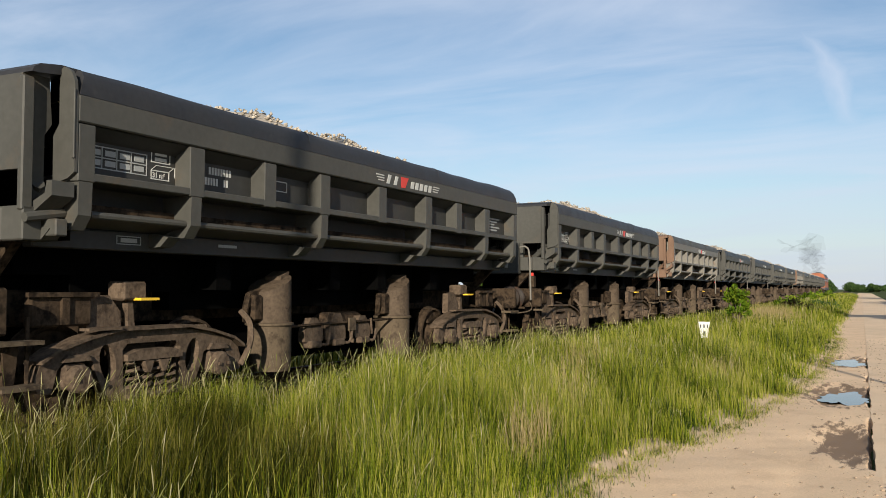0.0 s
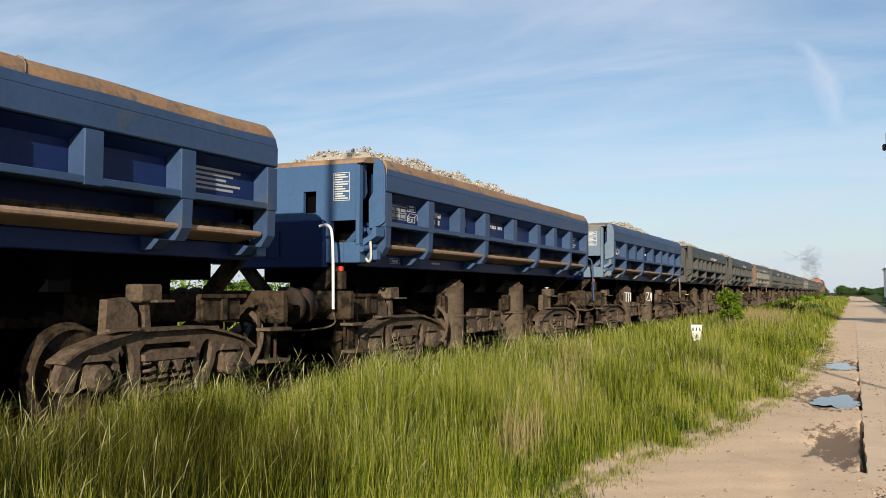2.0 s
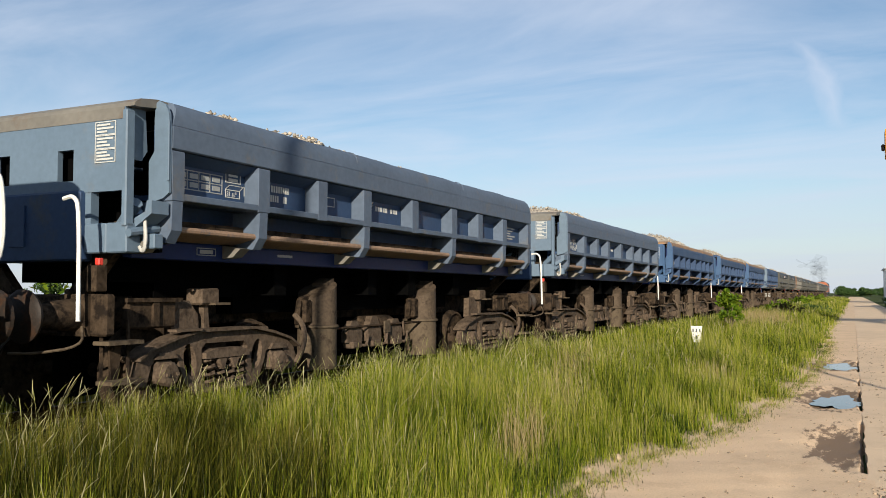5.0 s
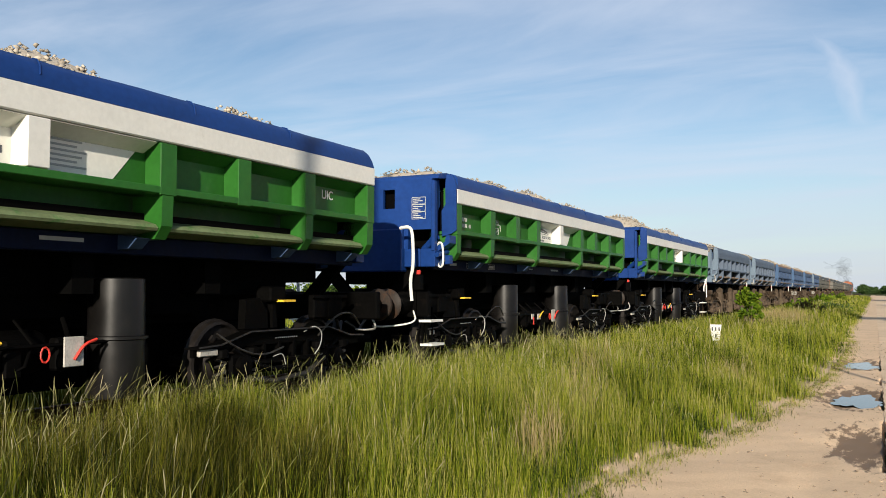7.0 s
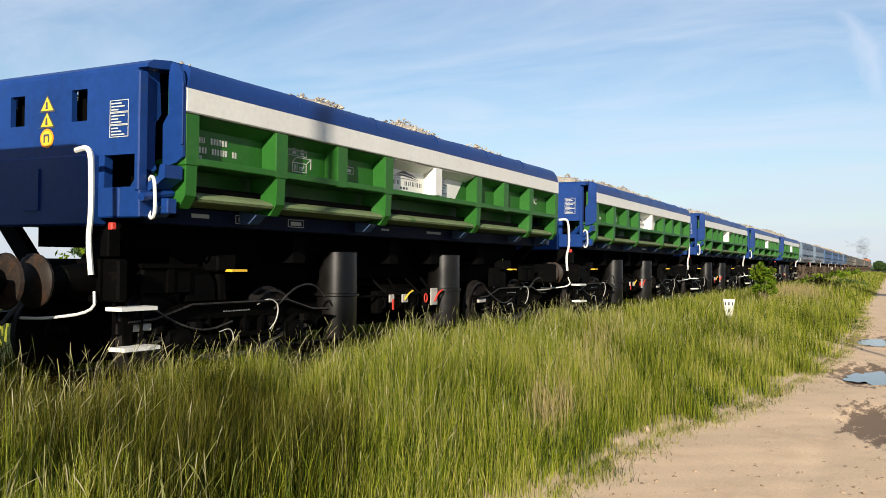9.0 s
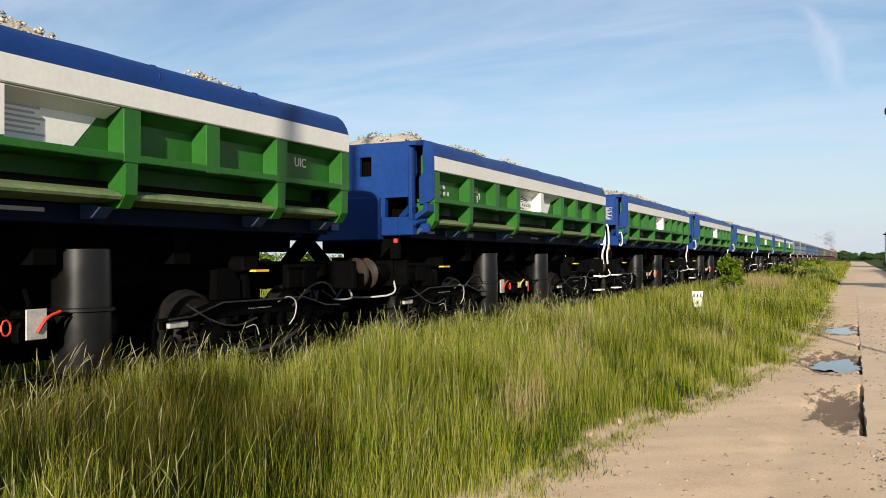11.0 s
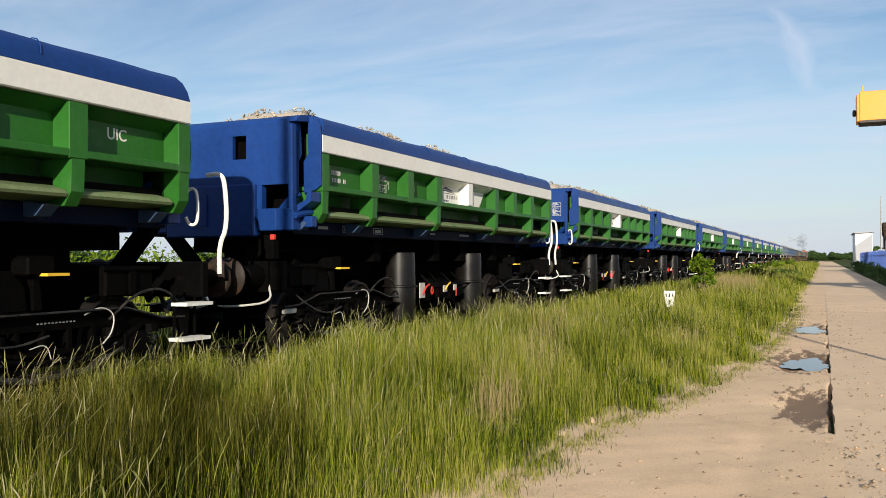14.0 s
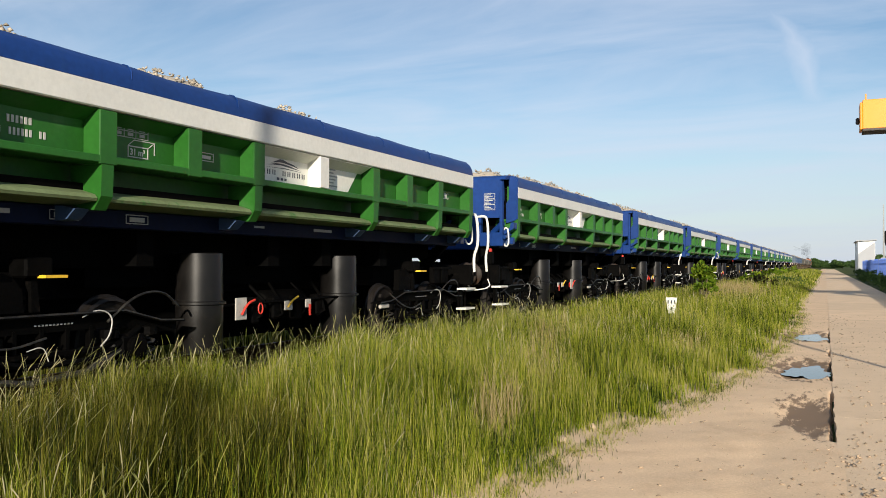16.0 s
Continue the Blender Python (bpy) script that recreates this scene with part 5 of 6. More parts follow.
            bm = bmesh.new(); bx(bm, s * 1.1, s * 1.3, e * 5.2, e * 5.62, 0.78, 0.815); step1 = part("footstep", bm, c["step"], w)
            bm = bmesh.new(); bx(bm, s * 1.1, s * 1.3, e * 5.16, e * 5.58, 0.42, 0.455); part("footstep", bm, c["step"], w)
            bm = bmesh.new()
            for y in (5.22, 5.54):
                tube(bm, [(s * 1.12, e * y, 1.0), (s * 1.12, e * y, 0.4)], 0.018, 5)
            prism(bm, [(e * 5.3, 0.8), (e * 5.46, 0.8), (e * 5.42, 0.45), (e * 5.34, 0.45)], "x", s * 1.1, s * 1.125)
            part("step_hanger", bm, c["under"], w)
            bm = bmesh.new(); tube(bm, bend([(s * 1.05, e * 5.7, 0.95), (s * 1.15, e * 5.78, 0.78), (s * 0.8, e * 6.0, 0.72), (s * 0.55, e * 6.05, 0.72)]), 0.013, 6); part("grab_bar", bm, c["step"], w)
        if new_type:
            for s in (1, -1) if e == brake_end else ():
                far, lift = (0.18, 0.12) if e > 0 else (0.0, 0.0)
                bm = bmesh.new(); tube(bm, bend([(s * (0.85 + lift), e * (5.75 + far), 2.2), (s * (1.02 + lift), e * (5.77 + far), 2.22), (s * (1.08 + lift), e * (5.78 + far), 2.12), (s * (1.1 + lift), e * (5.79 + far), 1.62), (s * (1.02 + lift), e * (5.75 + far), 1.42), (s * (1.04 + lift), e * (5.73 + far), 1.1)]), 0.026, 7)
                part("handrail", bm, M["white"], w, "white bent handrail")
                bm = bmesh.new(); tube(bm, bend([(s * 1.24, e * 5.24, 1.9), (s * 1.25, e * 5.28, 1.98), (s * 1.31, e * 5.3, 2.0), (s * 1.35, e * 5.31, 1.94), (s * 1.36, e * 5.31, 1.68), (s * 1.32, e * 5.3, 1.61), (s * 1.26, e * 5.28, 1.63), (s * 1.24, e * 5.26, 1.7)]), 0.017, 6)
                part("hook", bm, M["white"], w, "white rope hook")
        else:
            s = 1 if e < 0 else -1
            bm = bmesh.new(); tube(bm, bend([(s * 0.85, e * 5.75, 2.1), (s * 1.0, e * 5.77, 2.12), (s * 1.08, e * 5.78, 2.0), (s * 1.1, e * 5.79, 1.0)]), 0.02, 7)
            part("handrail", bm, c["rail"], w, "bent pipe handrail")
            if c["rail"] == M["white"]:
                bm = bmesh.new(); tube(bm, bend([(s * 1.34, e * 5.26, 1.98), (s * 1.38, e * 5.28, 1.7), (s * 1.33, e * 5.27, 1.62), (s * 1.28, e * 5.26, 1.68)]), 0.018, 6)
                part("hook", bm, M["bright_pipe"], w, "pale rope hook")
        if e > 0:
            continue
        bm = bmesh.new(); bx(bm, 0.98, 1.1, e * 5.46, e * 5.5 + e * 0.1, 1.26, 1.5, 0.01); part("lamp_bracket", bm, c["under"], w)
        bm = bmesh.new(); bx(bm, 1.0, 1.06, e * 5.47, e * 5.53, 1.5, 1.57, 0.01); part("red_cap", bm, M["red"], w, "small red cap")
    # box floor closes the box
    bm = bmesh.new(); bx(bm, -1.25, 1.25, -4.98, 4.98, 1.9, 1.96); part("box_floor", bm, c["under"], w)
    # underframe
    bm = bmesh.new(); bx(bm, -0.3, 0.3, -5.5, 5.5, 0.88, 1.22, 0.02); part("centre_sill", bm, c["under"], w)
    # plain black boxes, added to close see-through gaps and stand for underside shade
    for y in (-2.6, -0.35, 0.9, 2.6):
        bm = bmesh.new(); bx(bm, -0.95, 0.95, y - 0.12, y + 0.12, 1.22, 1.6); part("cross_beam", bm, M["shade_black"], w)
    bm = bmesh.new(); bx(bm, -0.55, 0.55, -3.0, 3.0, 1.0, 1.2); part("tipping_gear", bm, M["shade_black"], w)
    bm = bmesh.new(); bx(bm, -0.6, 0.6, -4.35, 4.35, 1.2, 1.36); part("gear_housing", bm, M["shade_black"], w)
    bm = bmesh.new(); bx(bm, -0.62, 0.62, -4.98, 4.98, 1.36, 1.63); part("floor_beam", bm, M["shade_black"], w)
    bm = bmesh.new(); bx(bm, -0.45, 0.2, -2.55, 2.55, 0.3, 1.0); part("brake_rigging", bm, M["shade_black"], w)
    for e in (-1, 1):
        bm = bmesh.new(); bx(bm, -0.12, 0.12, e * 2.55, e * 5.0, 0.2, 0.88); part("brake_beam", bm, M["shade_black"], w)
    for e in (-1, 1):
        for s in (-1, 1):
            # pedestal over the bogie with its head
            bm = bmesh.new()
            prism(bm, [(e * 3.8 - 0.66, 1.15), (e * 3.8 - 0.42, 1.17), (e * 3.8 - 0.28, 1.02), (e * 3.8 - 0.26, 0.82), (e * 3.8 - 0.68, 0.82)], "x", s * 0.86, s * 0.96)
            prism(bm, [(e * 3.8 - 0.20, 1.14), (e * 3.8 - 0.14, 1.14), (e * 3.8 - 0.10, 0.82), (e * 3.8 - 0.19, 0.82)], "x", s * 0.9, s * 0.97)
            bx(bm, s * 0.8, s * 1.02, e * 3.8 - 0.30, e * 3.8 + 0.00, 1.12, 1.3, 0.02)
            part("side_bearer", bm, c["under"] if new_type else M["bogie"], w)
            bm = bmesh.new(); bx(bm, s * 0.95, s * 1.1, e * 3.8 - 0.16, e * 3.8 + 0.08, 1.12, 1.145); part("yellow_strip" if c["emblem"] != "mark" else "lifting_strip", bm, M["yellow"] if c["emblem"] != "mark" else M["drum_old"], w, "yellow lifting mark" if c["emblem"] != "mark" else "")
            bm = bmesh.new(); bx(bm, s * 0.9, s * 1.0, e * 4.75 - 0.35, e * 4.75 + 0.3, 0.9, 1.2, 0.02); bx(bm, s * 1.0, s * 1.04, e * 4.75 - 0.4, e * 4.75 + 0.35, 1.16, 1.2); bx(bm, s * 1.0, s * 1.03, e * 4.75 - 0.05, e * 4.75 + 0.03, 0.92, 1.16)
            part("end_bracket", bm, c["under"], w)
        for x in (-0.86, 0.86):
            y = -1.65 if e < 0 else 1.38
            m = Matrix.Translation((x, y, 0))
            bm = bmesh.new()
            lathe(bm, [(0.255, 0.26), (0.26, 0.28), (0.26, 0.79), (0.29, 0.8), (0.29, 0.825), (0.26, 0.835), (0.255, 1.36), (0.22, 1.37)], 30, m)
            if not new_type:
                bx(bm, x - 0.12, x + 0.12, y + 0.06, y + 0.22, 1.366, 1.41)
                for v in bm.verts:
                    if v.co.z > 1.3:
                        v.co.z += 0.45 * (v.co.y - y) - 0.06
            drum = smooth(part("tipping_drum", bm, c["drum"], w))
            if not new_type:
                drum.data.materials.append(M["drum_grimy"])
                for f in drum.data.polygons:
                    f.material_index = 1 if f.center.z > 0.82 else 0
            s = 1 if x > 0 else -1
            bm = bmesh.new()
            bx(bm, x - 0.06, x + 0.1 * s, y - 0.42, y - 0.26, 0.86, 1.16, 0.02); tube(bm, [(x, y - 0.45, 0.86), (x + 0.05 * s, y - 0.52, 1.0), (x, y - 0.4, 1.16), (x, y - 0.2, 1.2)], 0.04, 6)
            if new_type:
                bm.free()
            else:
                part("drum_bracket", bm, c["under"], drum)
            if c.get("tags") and x > 0:
                strokes = [[(-62, 1.22), (-30, 1.2)], [(-48, 1.21), (-50, 0.93)], [(-28, 1.2), (-30, 0.92)], [(-28, 1.19), (-8, 1.22)], [(-29, 1.06), (-12, 1.08)],
                           [(-4, 1.2), (-6, 0.96), (8, 0.94), (12, 1.19)]] if (c["tags"] + (e > 0)) % 2 else [[(-60, 1.2), (-34, 1.22), (-58, 0.96), (-32, 0.94)], [(-28, 0.93), (-18, 1.2), (-8, 0.94)],
                           [(-24, 1.04), (-11, 1.05)], [(-4, 0.93), (-2, 1.2), (6, 1.02), (14, 1.2), (14, 0.95)]]
                bm = bmesh.new()
                for line in strokes:
                    pts = []
                    for (a0, z0), (a1, z1) in zip(line, line[1:]):
                        pts += [(a0 + (a1 - a0) * q / 4, z0 + (z1 - z0) * q / 4) for q in range(4)]
                    pts.append(line[-1])
                    tube(bm, [(x + 0.257 * math.cos(radians(a)), y + 0.257 * math.sin(radians(a)), z) for a, z in pts], 0.014, 5)
                part("paint_scrawl", bm, M["mark"], drum, "white sprayed scrawl")
        # air tank and brake gear between the drums
        bm = bmesh.new(); lathe(bm, [(0.05, -0.5), (0.16, -0.46), (0.19, -0.4), (0.19, 0.4), (0.16, 0.46), (0.05, 0.5)], 16, Matrix.Translation((e * 0.62, 0.25, 0.72)) @ Matrix.Rotation(math.pi / 2, 4, "X"))
        smooth(part("air_tank", bm, c["under"], w))
        bm = bmesh.new(); tube(bm, [(e * 0.98, -1.45, 0.77), (e * 0.98, 1.2, 0.79)], 0.018, 6); part("control_rod", bm, c["under"], w)
        for k, y in enumerate(((-0.75, -0.3, 0.2, 0.7) if new_type else (-0.85, -0.3, 0.35)) if e > 0 else (0.0,)):
            bm = bmesh.new()
            if new_type:
                bx(bm, e * 0.84, e * 0.96, y - 0.07, y + 0.1, 0.52 + 0.04 * (k % 2), 0.84, 0.02)
                tube(bm, [(e * 0.92, y, 0.56), (e * 0.98, y + 0.1, 0.62), (e * 0.94, y + 0.2 - 0.12 * (k % 2), 0.8), (e * 0.7, y + 0.2, 1.0)], 0.022 - 0.004 * (k % 3), 6)
            else:
                # gabled cast brackets with a bolted foot
                prism(bm, [(y - 0.2, 0.56), (y + 0.2, 0.56), (y + 0.2, 0.7), (y + 0.07, 0.86 + 0.05 * (k % 2)), (y - 0.07, 0.86 + 0.05 * (k % 2)), (y - 0.2, 0.7)], "x", e * 0.86, e * 0.96)
                bx(bm, e * 0.84, e * 1.02, y - 0.14, y + 0.1, 0.48, 0.57, 0.015)
                tube(bm, bend([(e * 0.98, y + 0.12, 0.52), (e * 1.02, y + 0.22, 0.5), (e * 1.0, y + 0.3, 0.66)]), 0.02, 6)
            part("valve", bm, c["under"] if new_type else M["bogie"], w)
        if new_type and e > 0:
            # brake levers on their plates, in the order of the wagon's turn
            big, ring, low, tag = (-1.2, -0.75, -0.2, 0.28) if brake_end > 0 else (0.66, 0.45, -0.22, -0.58)
            for y, z, wd, hh in ((big, 0.72, 0.21, 0.26), (low, 0.72, 0.17, 0.12), (tag, 0.73, 0.13, 0.11)):
                bm = bmesh.new(); bx(bm, 1.0, 1.02, y, y + wd, z - hh * 0.5, z + hh * 0.5, 0.006); part("plate", bm, M["plate"], w, "white brake lever plate")
            bm = bmesh.new(); tube(bm, bend([(1.03, big + 0.1, 0.65), (1.05, big + 0.18, 0.78), (1.05, big + 0.32, 0.82)]), 0.014, 6); part("lever_handle", bm, M["red"], w, "red brake lever")
            bm = bmesh.new(); tube(bm, [(1.04, ring + 0.045 * math.cos(k * 0.7), 0.71 + 0.065 * math.sin(k * 0.7)) for k in range(10)], 0.009, 5); part("lever_ring", bm, M["red"], w, "red pull ring")
            bm = bmesh.new(); bx(bm, 1.02, 1.03, tag + 0.07, tag + 0.11, 0.57, 0.72); part("lever_tag", bm, M["red"], w, "red tag")
            bm = bmesh.new(); tube(bm, bend([(1.03, low + 0.05, 0.7), (1.05, low + 0.13, 0.79), (1.05, low + 0.25, 0.83)]), 0.013, 6); part("lever_handle", bm, M["yellow"], w, "yellow brake lever")
        elif not new_type:
            bm = bmesh.new(); bx(bm, e * 0.99, e * 1.02, -0.1, 0.08, 0.66, 0.84, 0.01); part("plate", bm, M["drum_old"], w)
            bm = bmesh.new(); tube(bm, [(e * 1.0, 0.5, 0.82), (e * 1.02, 0.5, 0.6)], 0.016, 5); part("lever_handle", bm, M["bogie"], w)
    for y in (-3.8, 3.8):
        b = (bogie_new if new_type else bogie_old)(w, y)
        for q in (-0.9, 0.9):
            wheelset(b, q, M["wheel"] if new_type else M["chassis"])
    # writing on the near side's recessed panels
    x = IN + 0.001
    if new_type:
        letters("RIV", 0.075, M["mark"], w, Matrix.Translation((x, -4.79, 2.455)) @ FACE)
        for q in (marks(-4.83, 2.385, 4, 0.06, 0.055, 0.45), marks(-4.52, 2.385, 3, 0.085, 0.06, 0.4), marks(-4.80, 2.285, 3, 0.08, 0.06, 0.45), marks(-4.50, 2.285, 3, 0.08, 0.06, 0.45), marks(-4.20, 2.285, 1, 0.08, 0.06, 0.45), marks(-4.75, 2.22, 2, 0.06, 0.04, 0.4)):
            bars(w, x, q, M["mark"])
        bars(w, x, frame_bars(-3.55, 2.43, 0.62, 0.13, 0.008) + [(-3.54, 2.488, 0.6, 0.008)] + [(-3.4 + 0.15 * k, 2.438, 0.008, 0.114) for k in range(3)] + [(-3.5 + 0.15 * k, 2.45, 0.07, 0.03) for k in range(4)] + [(-3.5 + 0.15 * k, 2.505, 0.07, 0.03) for k in range(4)], M["mark_dim"])
        bars(w, x, frame_bars(-3.2, 2.25, 0.27, 0.11, 0.01) + frame_bars(-2.25, 2.33, 0.3, 0.09, 0.008) + [(-2.2, 2.355, 0.2, 0.035)] + frame_bars(-3.52, 2.28, 0.15, 0.08, 0.008), M["mark"])
        bm = bmesh.new()
        for dy in (0.0, 0.27):
            prism(bm, [(-3.2 + dy, 2.36), (-3.188 + dy, 2.36), (-3.108 + dy, 2.42), (-3.12 + dy, 2.42)], "x", x, x + 0.004)
        bx(bm, x, x + 0.004, -3.12, -2.84, 2.412, 2.42); bx(bm, x, x + 0.004, -2.85, -2.84, 2.3, 2.412)
        part("box_drawing", bm, M["mark"], w)
        letters("31 m³", 0.085, M["mark"], w, Matrix.Translation((x, -3.17, 2.275)) @ FACE)
        letters("UIC", 0.15, M["white"], w, Matrix.Translation((x, 4.14, 2.37)) @ FACE)
        # white field with a dark emblem
        for field in ([(-1.285, 2.508), (-0.1, 2.508), (-0.1, 2.2), (-1.1, 2.2), (-1.17, 2.23)], [(0.1, 2.508), (1.16, 2.508), (0.88, 2.2), (0.1, 2.2)]):
            bm = bmesh.new(); prism(bm, field, "x", x, x + 0.004)
            y0, y1 = field[0][0], field[1][0] + (0.1 if field[1][0] > 0 else 0.0)
            prism(bm, [(IN + 0.002, 2.509), (IN + 0.007, 2.509), (OUT - 0.022, 2.597), (OUT - 0.028, 2.604)], "y", y0, y1)
            part("white_field", bm, M["white"], w)
        bm = bmesh.new()
        prism(bm, [(-0.9, 2.445), (-0.8, 2.475), (-0.72, 2.502), (-0.66, 2.502), (-0.58, 2.482), (-0.44, 2.462), (-0.3, 2.425), (-0.5, 2.45), (-0.62, 2.462), (-0.72, 2.465)], "x", x + 0.004, x + 0.008)
        prism(bm, [(-1.0, 2.412), (-0.8, 2.448), (-0.66, 2.45), (-0.48, 2.435), (-0.28, 2.402), (-0.5, 2.418), (-0.7, 2.43), (-0.85, 2.425)], "x", x + 0.004, x + 0.008)
        prism(bm, [(-1.0, 2.388), (-0.6, 2.403), (-0.26, 2.385), (-0.6, 2.393)], "x", x + 0.004, x + 0.008)
        part("emblem", bm, M["mark_dark"], w)
        bars(w, x + 0.004, [(-1.08 + 0.105 * k + 0.042 * q, 2.305, 0.015, 0.06) for k in range(9) for q in (0, 1) if k != 3] + [(-0.78, 2.25, 0.05, 0.03), (-0.7, 2.25, 0.05, 0.03), (-0.62, 2.25, 0.04, 0.03)], M["mark_dark"])
        bars(w, x + 0.004, [(0.2, 2.53 - 0.043 * k, 0.42 - 0.05 * (k % 3), 0.018) for k in range(7)], M["mark_dim"])
        bars(w, 1.122, [(-4.6, 1.66, 0.25, 0.04), (-1.0, 1.67, 0.2, 0.025), (0.3, 1.67, 0.45, 0.035)] + frame_bars(-3.95, 1.63, 0.32, 0.09, 0.008) + [(-3.9, 1.65, 0.2, 0.045)] + frame_bars(-3.05, 1.63, 0.3, 0.09, 0.008) + [(-3.0, 1.65, 0.2, 0.045)], M["mark_dim"])
        # notices on the rear end wall
        sy = -brake_end
        yy = brake_end * 5.384 if brake_end < 0 else 5.144
        def on_end(bm, x0, x1, z0, z1, lift=0.0):
            bx(bm, sy * x0, sy * x1, yy + brake_end * lift, yy + brake_end * (lift + 0.003), z0, z1)
        for row in range(3):
            bm = bmesh.new()
            z0, z1 = 2.36 + 0.115 * row, 2.465 + 0.115 * row
            for a, b, cc, d in ((0.85, 1.09, z0, z0 + 0.007), (0.85, 1.09, z1, z1 + 0.007), (0.85, 0.857, z0 + 0.007, z1), (1.083, 1.09, z0 + 0.007, z1)):
                on_end(bm, a, b, cc, d)
            for k in range(3):
                on_end(bm, 0.87, 1.04 - 0.04 * ((k + row) % 3), z0 + 0.018 + 0.029 * k, z0 + 0.03 + 0.029 * k)
            part("notice", bm, M["mark"], w, "white stencilled notice")
        for z in (2.655, 2.5):
            bm = bmesh.new(); prism(bm, [(-0.115, z), (0.115, z), (0.0, z + 0.17)], "y", yy, yy + brake_end * 0.003); sign = part("warning_sign", bm, M["mark_dark"], w, "black bordered yellow warning triangle")
            bm = bmesh.new(); prism(bm, [(-0.085, z + 0.015), (0.085, z + 0.015), (0.0, z + 0.145)], "y", yy + brake_end * 0.003, yy + brake_end * 0.006); part("sign_field", bm, M["yellow"], sign, "yellow field")
            bm = bmesh.new(); prism(bm, [(-0.02, z + 0.03), (0.012, z + 0.03), (0.006, z + 0.1), (-0.012, z + 0.1)], "y", yy + brake_end * 0.006, yy + brake_end * 0.009); part("bolt_mark", bm, M["mark_dark"], sign)
        m = Matrix.Translation((0, yy, 2.4)) @ Matrix.Rotation(-brake_end * math.pi / 2, 4, "X")
        bm = bmesh.new(); lathe(bm, [(0.095, 0.0), (0.095, 0.003)], 20, m); sign = part("warning_sign", bm, M["crane"], w, "orange rimmed yellow warning disc")
        bm = bmesh.new(); lathe(bm, [(0.075, 0.003), (0.075, 0.006)], 20, m); part("sign_field", bm, M["yellow"], sign, "yellow field")
        bm = bmesh.new(); on_end(bm, -0.04, -0.022, 2.36, 2.44, 0.006); on_end(bm, 0.022, 0.04, 2.36, 2.44, 0.006); on_end(bm, -0.02, 0.02, 2.42, 2.44, 0.006); part("lock_mark", bm, M["mark_dark"], sign)
    else:
        t = [(-4.77 + 0.17 * k, 2.4, 0.12, 0.05) for k in range(4)] + [(-4.77 + 0.17 * k, 2.31, 0.12, 0.05) for k in range(4)]
        bars(w, x, frame_bars(-4.82, 2.28, 0.72, 0.2, 0.01) + [(-4.81, 2.375, 0.7, 0.01)] + [(-4.64 + 0.17 * k, 2.29, 0.01, 0.18) for k in range(3)] + t, M["mark_dim"])
        bars(w, x, frame_bars(-4.05, 2.42, 0.25, 0.14, 0.01) + [(-4.0, 2.49, 0.15, 0.03), (-4.0, 2.44, 0.15, 0.03)] + frame_bars(-4.05, 2.26, 0.24, 0.09, 0.01) + frame_bars(-3.53 + 1.3, 2.34, 0.32, 0.12, 0.01), M["mark"])
        bm = bmesh.new()
        for dy in (0.0, 0.23):
            prism(bm, [(-4.05 + dy, 2.35), (-4.04 + dy, 2.35), (-3.97 + dy, 2.4), (-3.98 + dy, 2.4)], "x", x, x + 0.004)
        bx(bm, x, x + 0.004, -3.97, -3.73, 2.393, 2.4); bx(bm, x, x + 0.004, -3.74, -3.73, 2.3, 2.393)
        part("box_drawing", bm, M["mark"], w)
        letters("31 m³", 0.07, M["mark"], w, Matrix.Translation((x, -4.03, 2.28)) @ FACE)
        letters("PL", 0.09, M["mark"], w, Matrix.Translation((x, -2.2, 2.37)) @ FACE)
        for q in (marks(-3.52, 2.53, 2, 0.07, 0.025), marks(-3.52, 2.4, 2, 0.085, 0.075), marks(-3.25, 2.4, 4, 0.09, 0.075), marks(-3.52, 2.29, 5, 0.085, 0.075), marks(-3.02, 2.29, 1, 0.085, 0.075)):
            bars(w, x, q, M["mark"])
        bars(w, x, [(3.9, 2.48 - 0.05 * k, 0.75 - 0.12 * (k % 3), 0.025) for k in range(5)], M["mark_dim"])
        bars(w, 1.122, frame_bars(-4.3, 1.64, 0.3, 0.08, 0.008) + [(-4.25, 1.66, 0.2, 0.04), (-2.9, 1.67, 0.3, 0.03)], M["mark_dim"])
        if c["emblem"] == "mark":
            for row in range(3):
                bm = bmesh.new()
                z0, z1 = 2.47 + 0.13 * row, 2.59 + 0.13 * row
                for a, b, cc, d in ((0.83, 1.09, z0, z0 + 0.008), (0.83, 1.09, z1, z1 + 0.008), (0.83, 0.838, z0 + 0.008, z1), (1.082, 1.09, z0 + 0.008, z1)):
                    bx(bm, a, b, -5.388, -5.384, cc, d)
                for k in range(3):
                    bx(bm, 0.85, 1.06 - 0.04 * ((k + row) % 3), -5.388, -5.384, z0 + 0.024 + 0.032 * k, z0 + 0.042 + 0.032 * k)
                part("notice", bm, M["mark"], w, "white stencilled notice")
        if c["emblem"] == "red":
            # pale emblem with a red stroke on the top band
            xb = OUT + 0.001
            bm = bmesh.new()
            for k in range(3):
                bx(bm, xb, xb + 0.004, -0.2 + 0.03 * k, 0.02, 2.755 - 0.035 * k, 2.77 - 0.035 * k)
                bx(bm, xb, xb + 0.004, 1.5, 1.72 - 0.03 * k, 2.755 - 0.035 * k, 2.77 - 0.035 * k)
            for k in range(2):
                prism(bm, [(0.08 + 0.2 * k, 2.665), (0.16 + 0.2 * k, 2.665), (0.22 + 0.2 * k, 2.79), (0.14 + 0.2 * k, 2.79)], "x", xb, xb + 0.004)
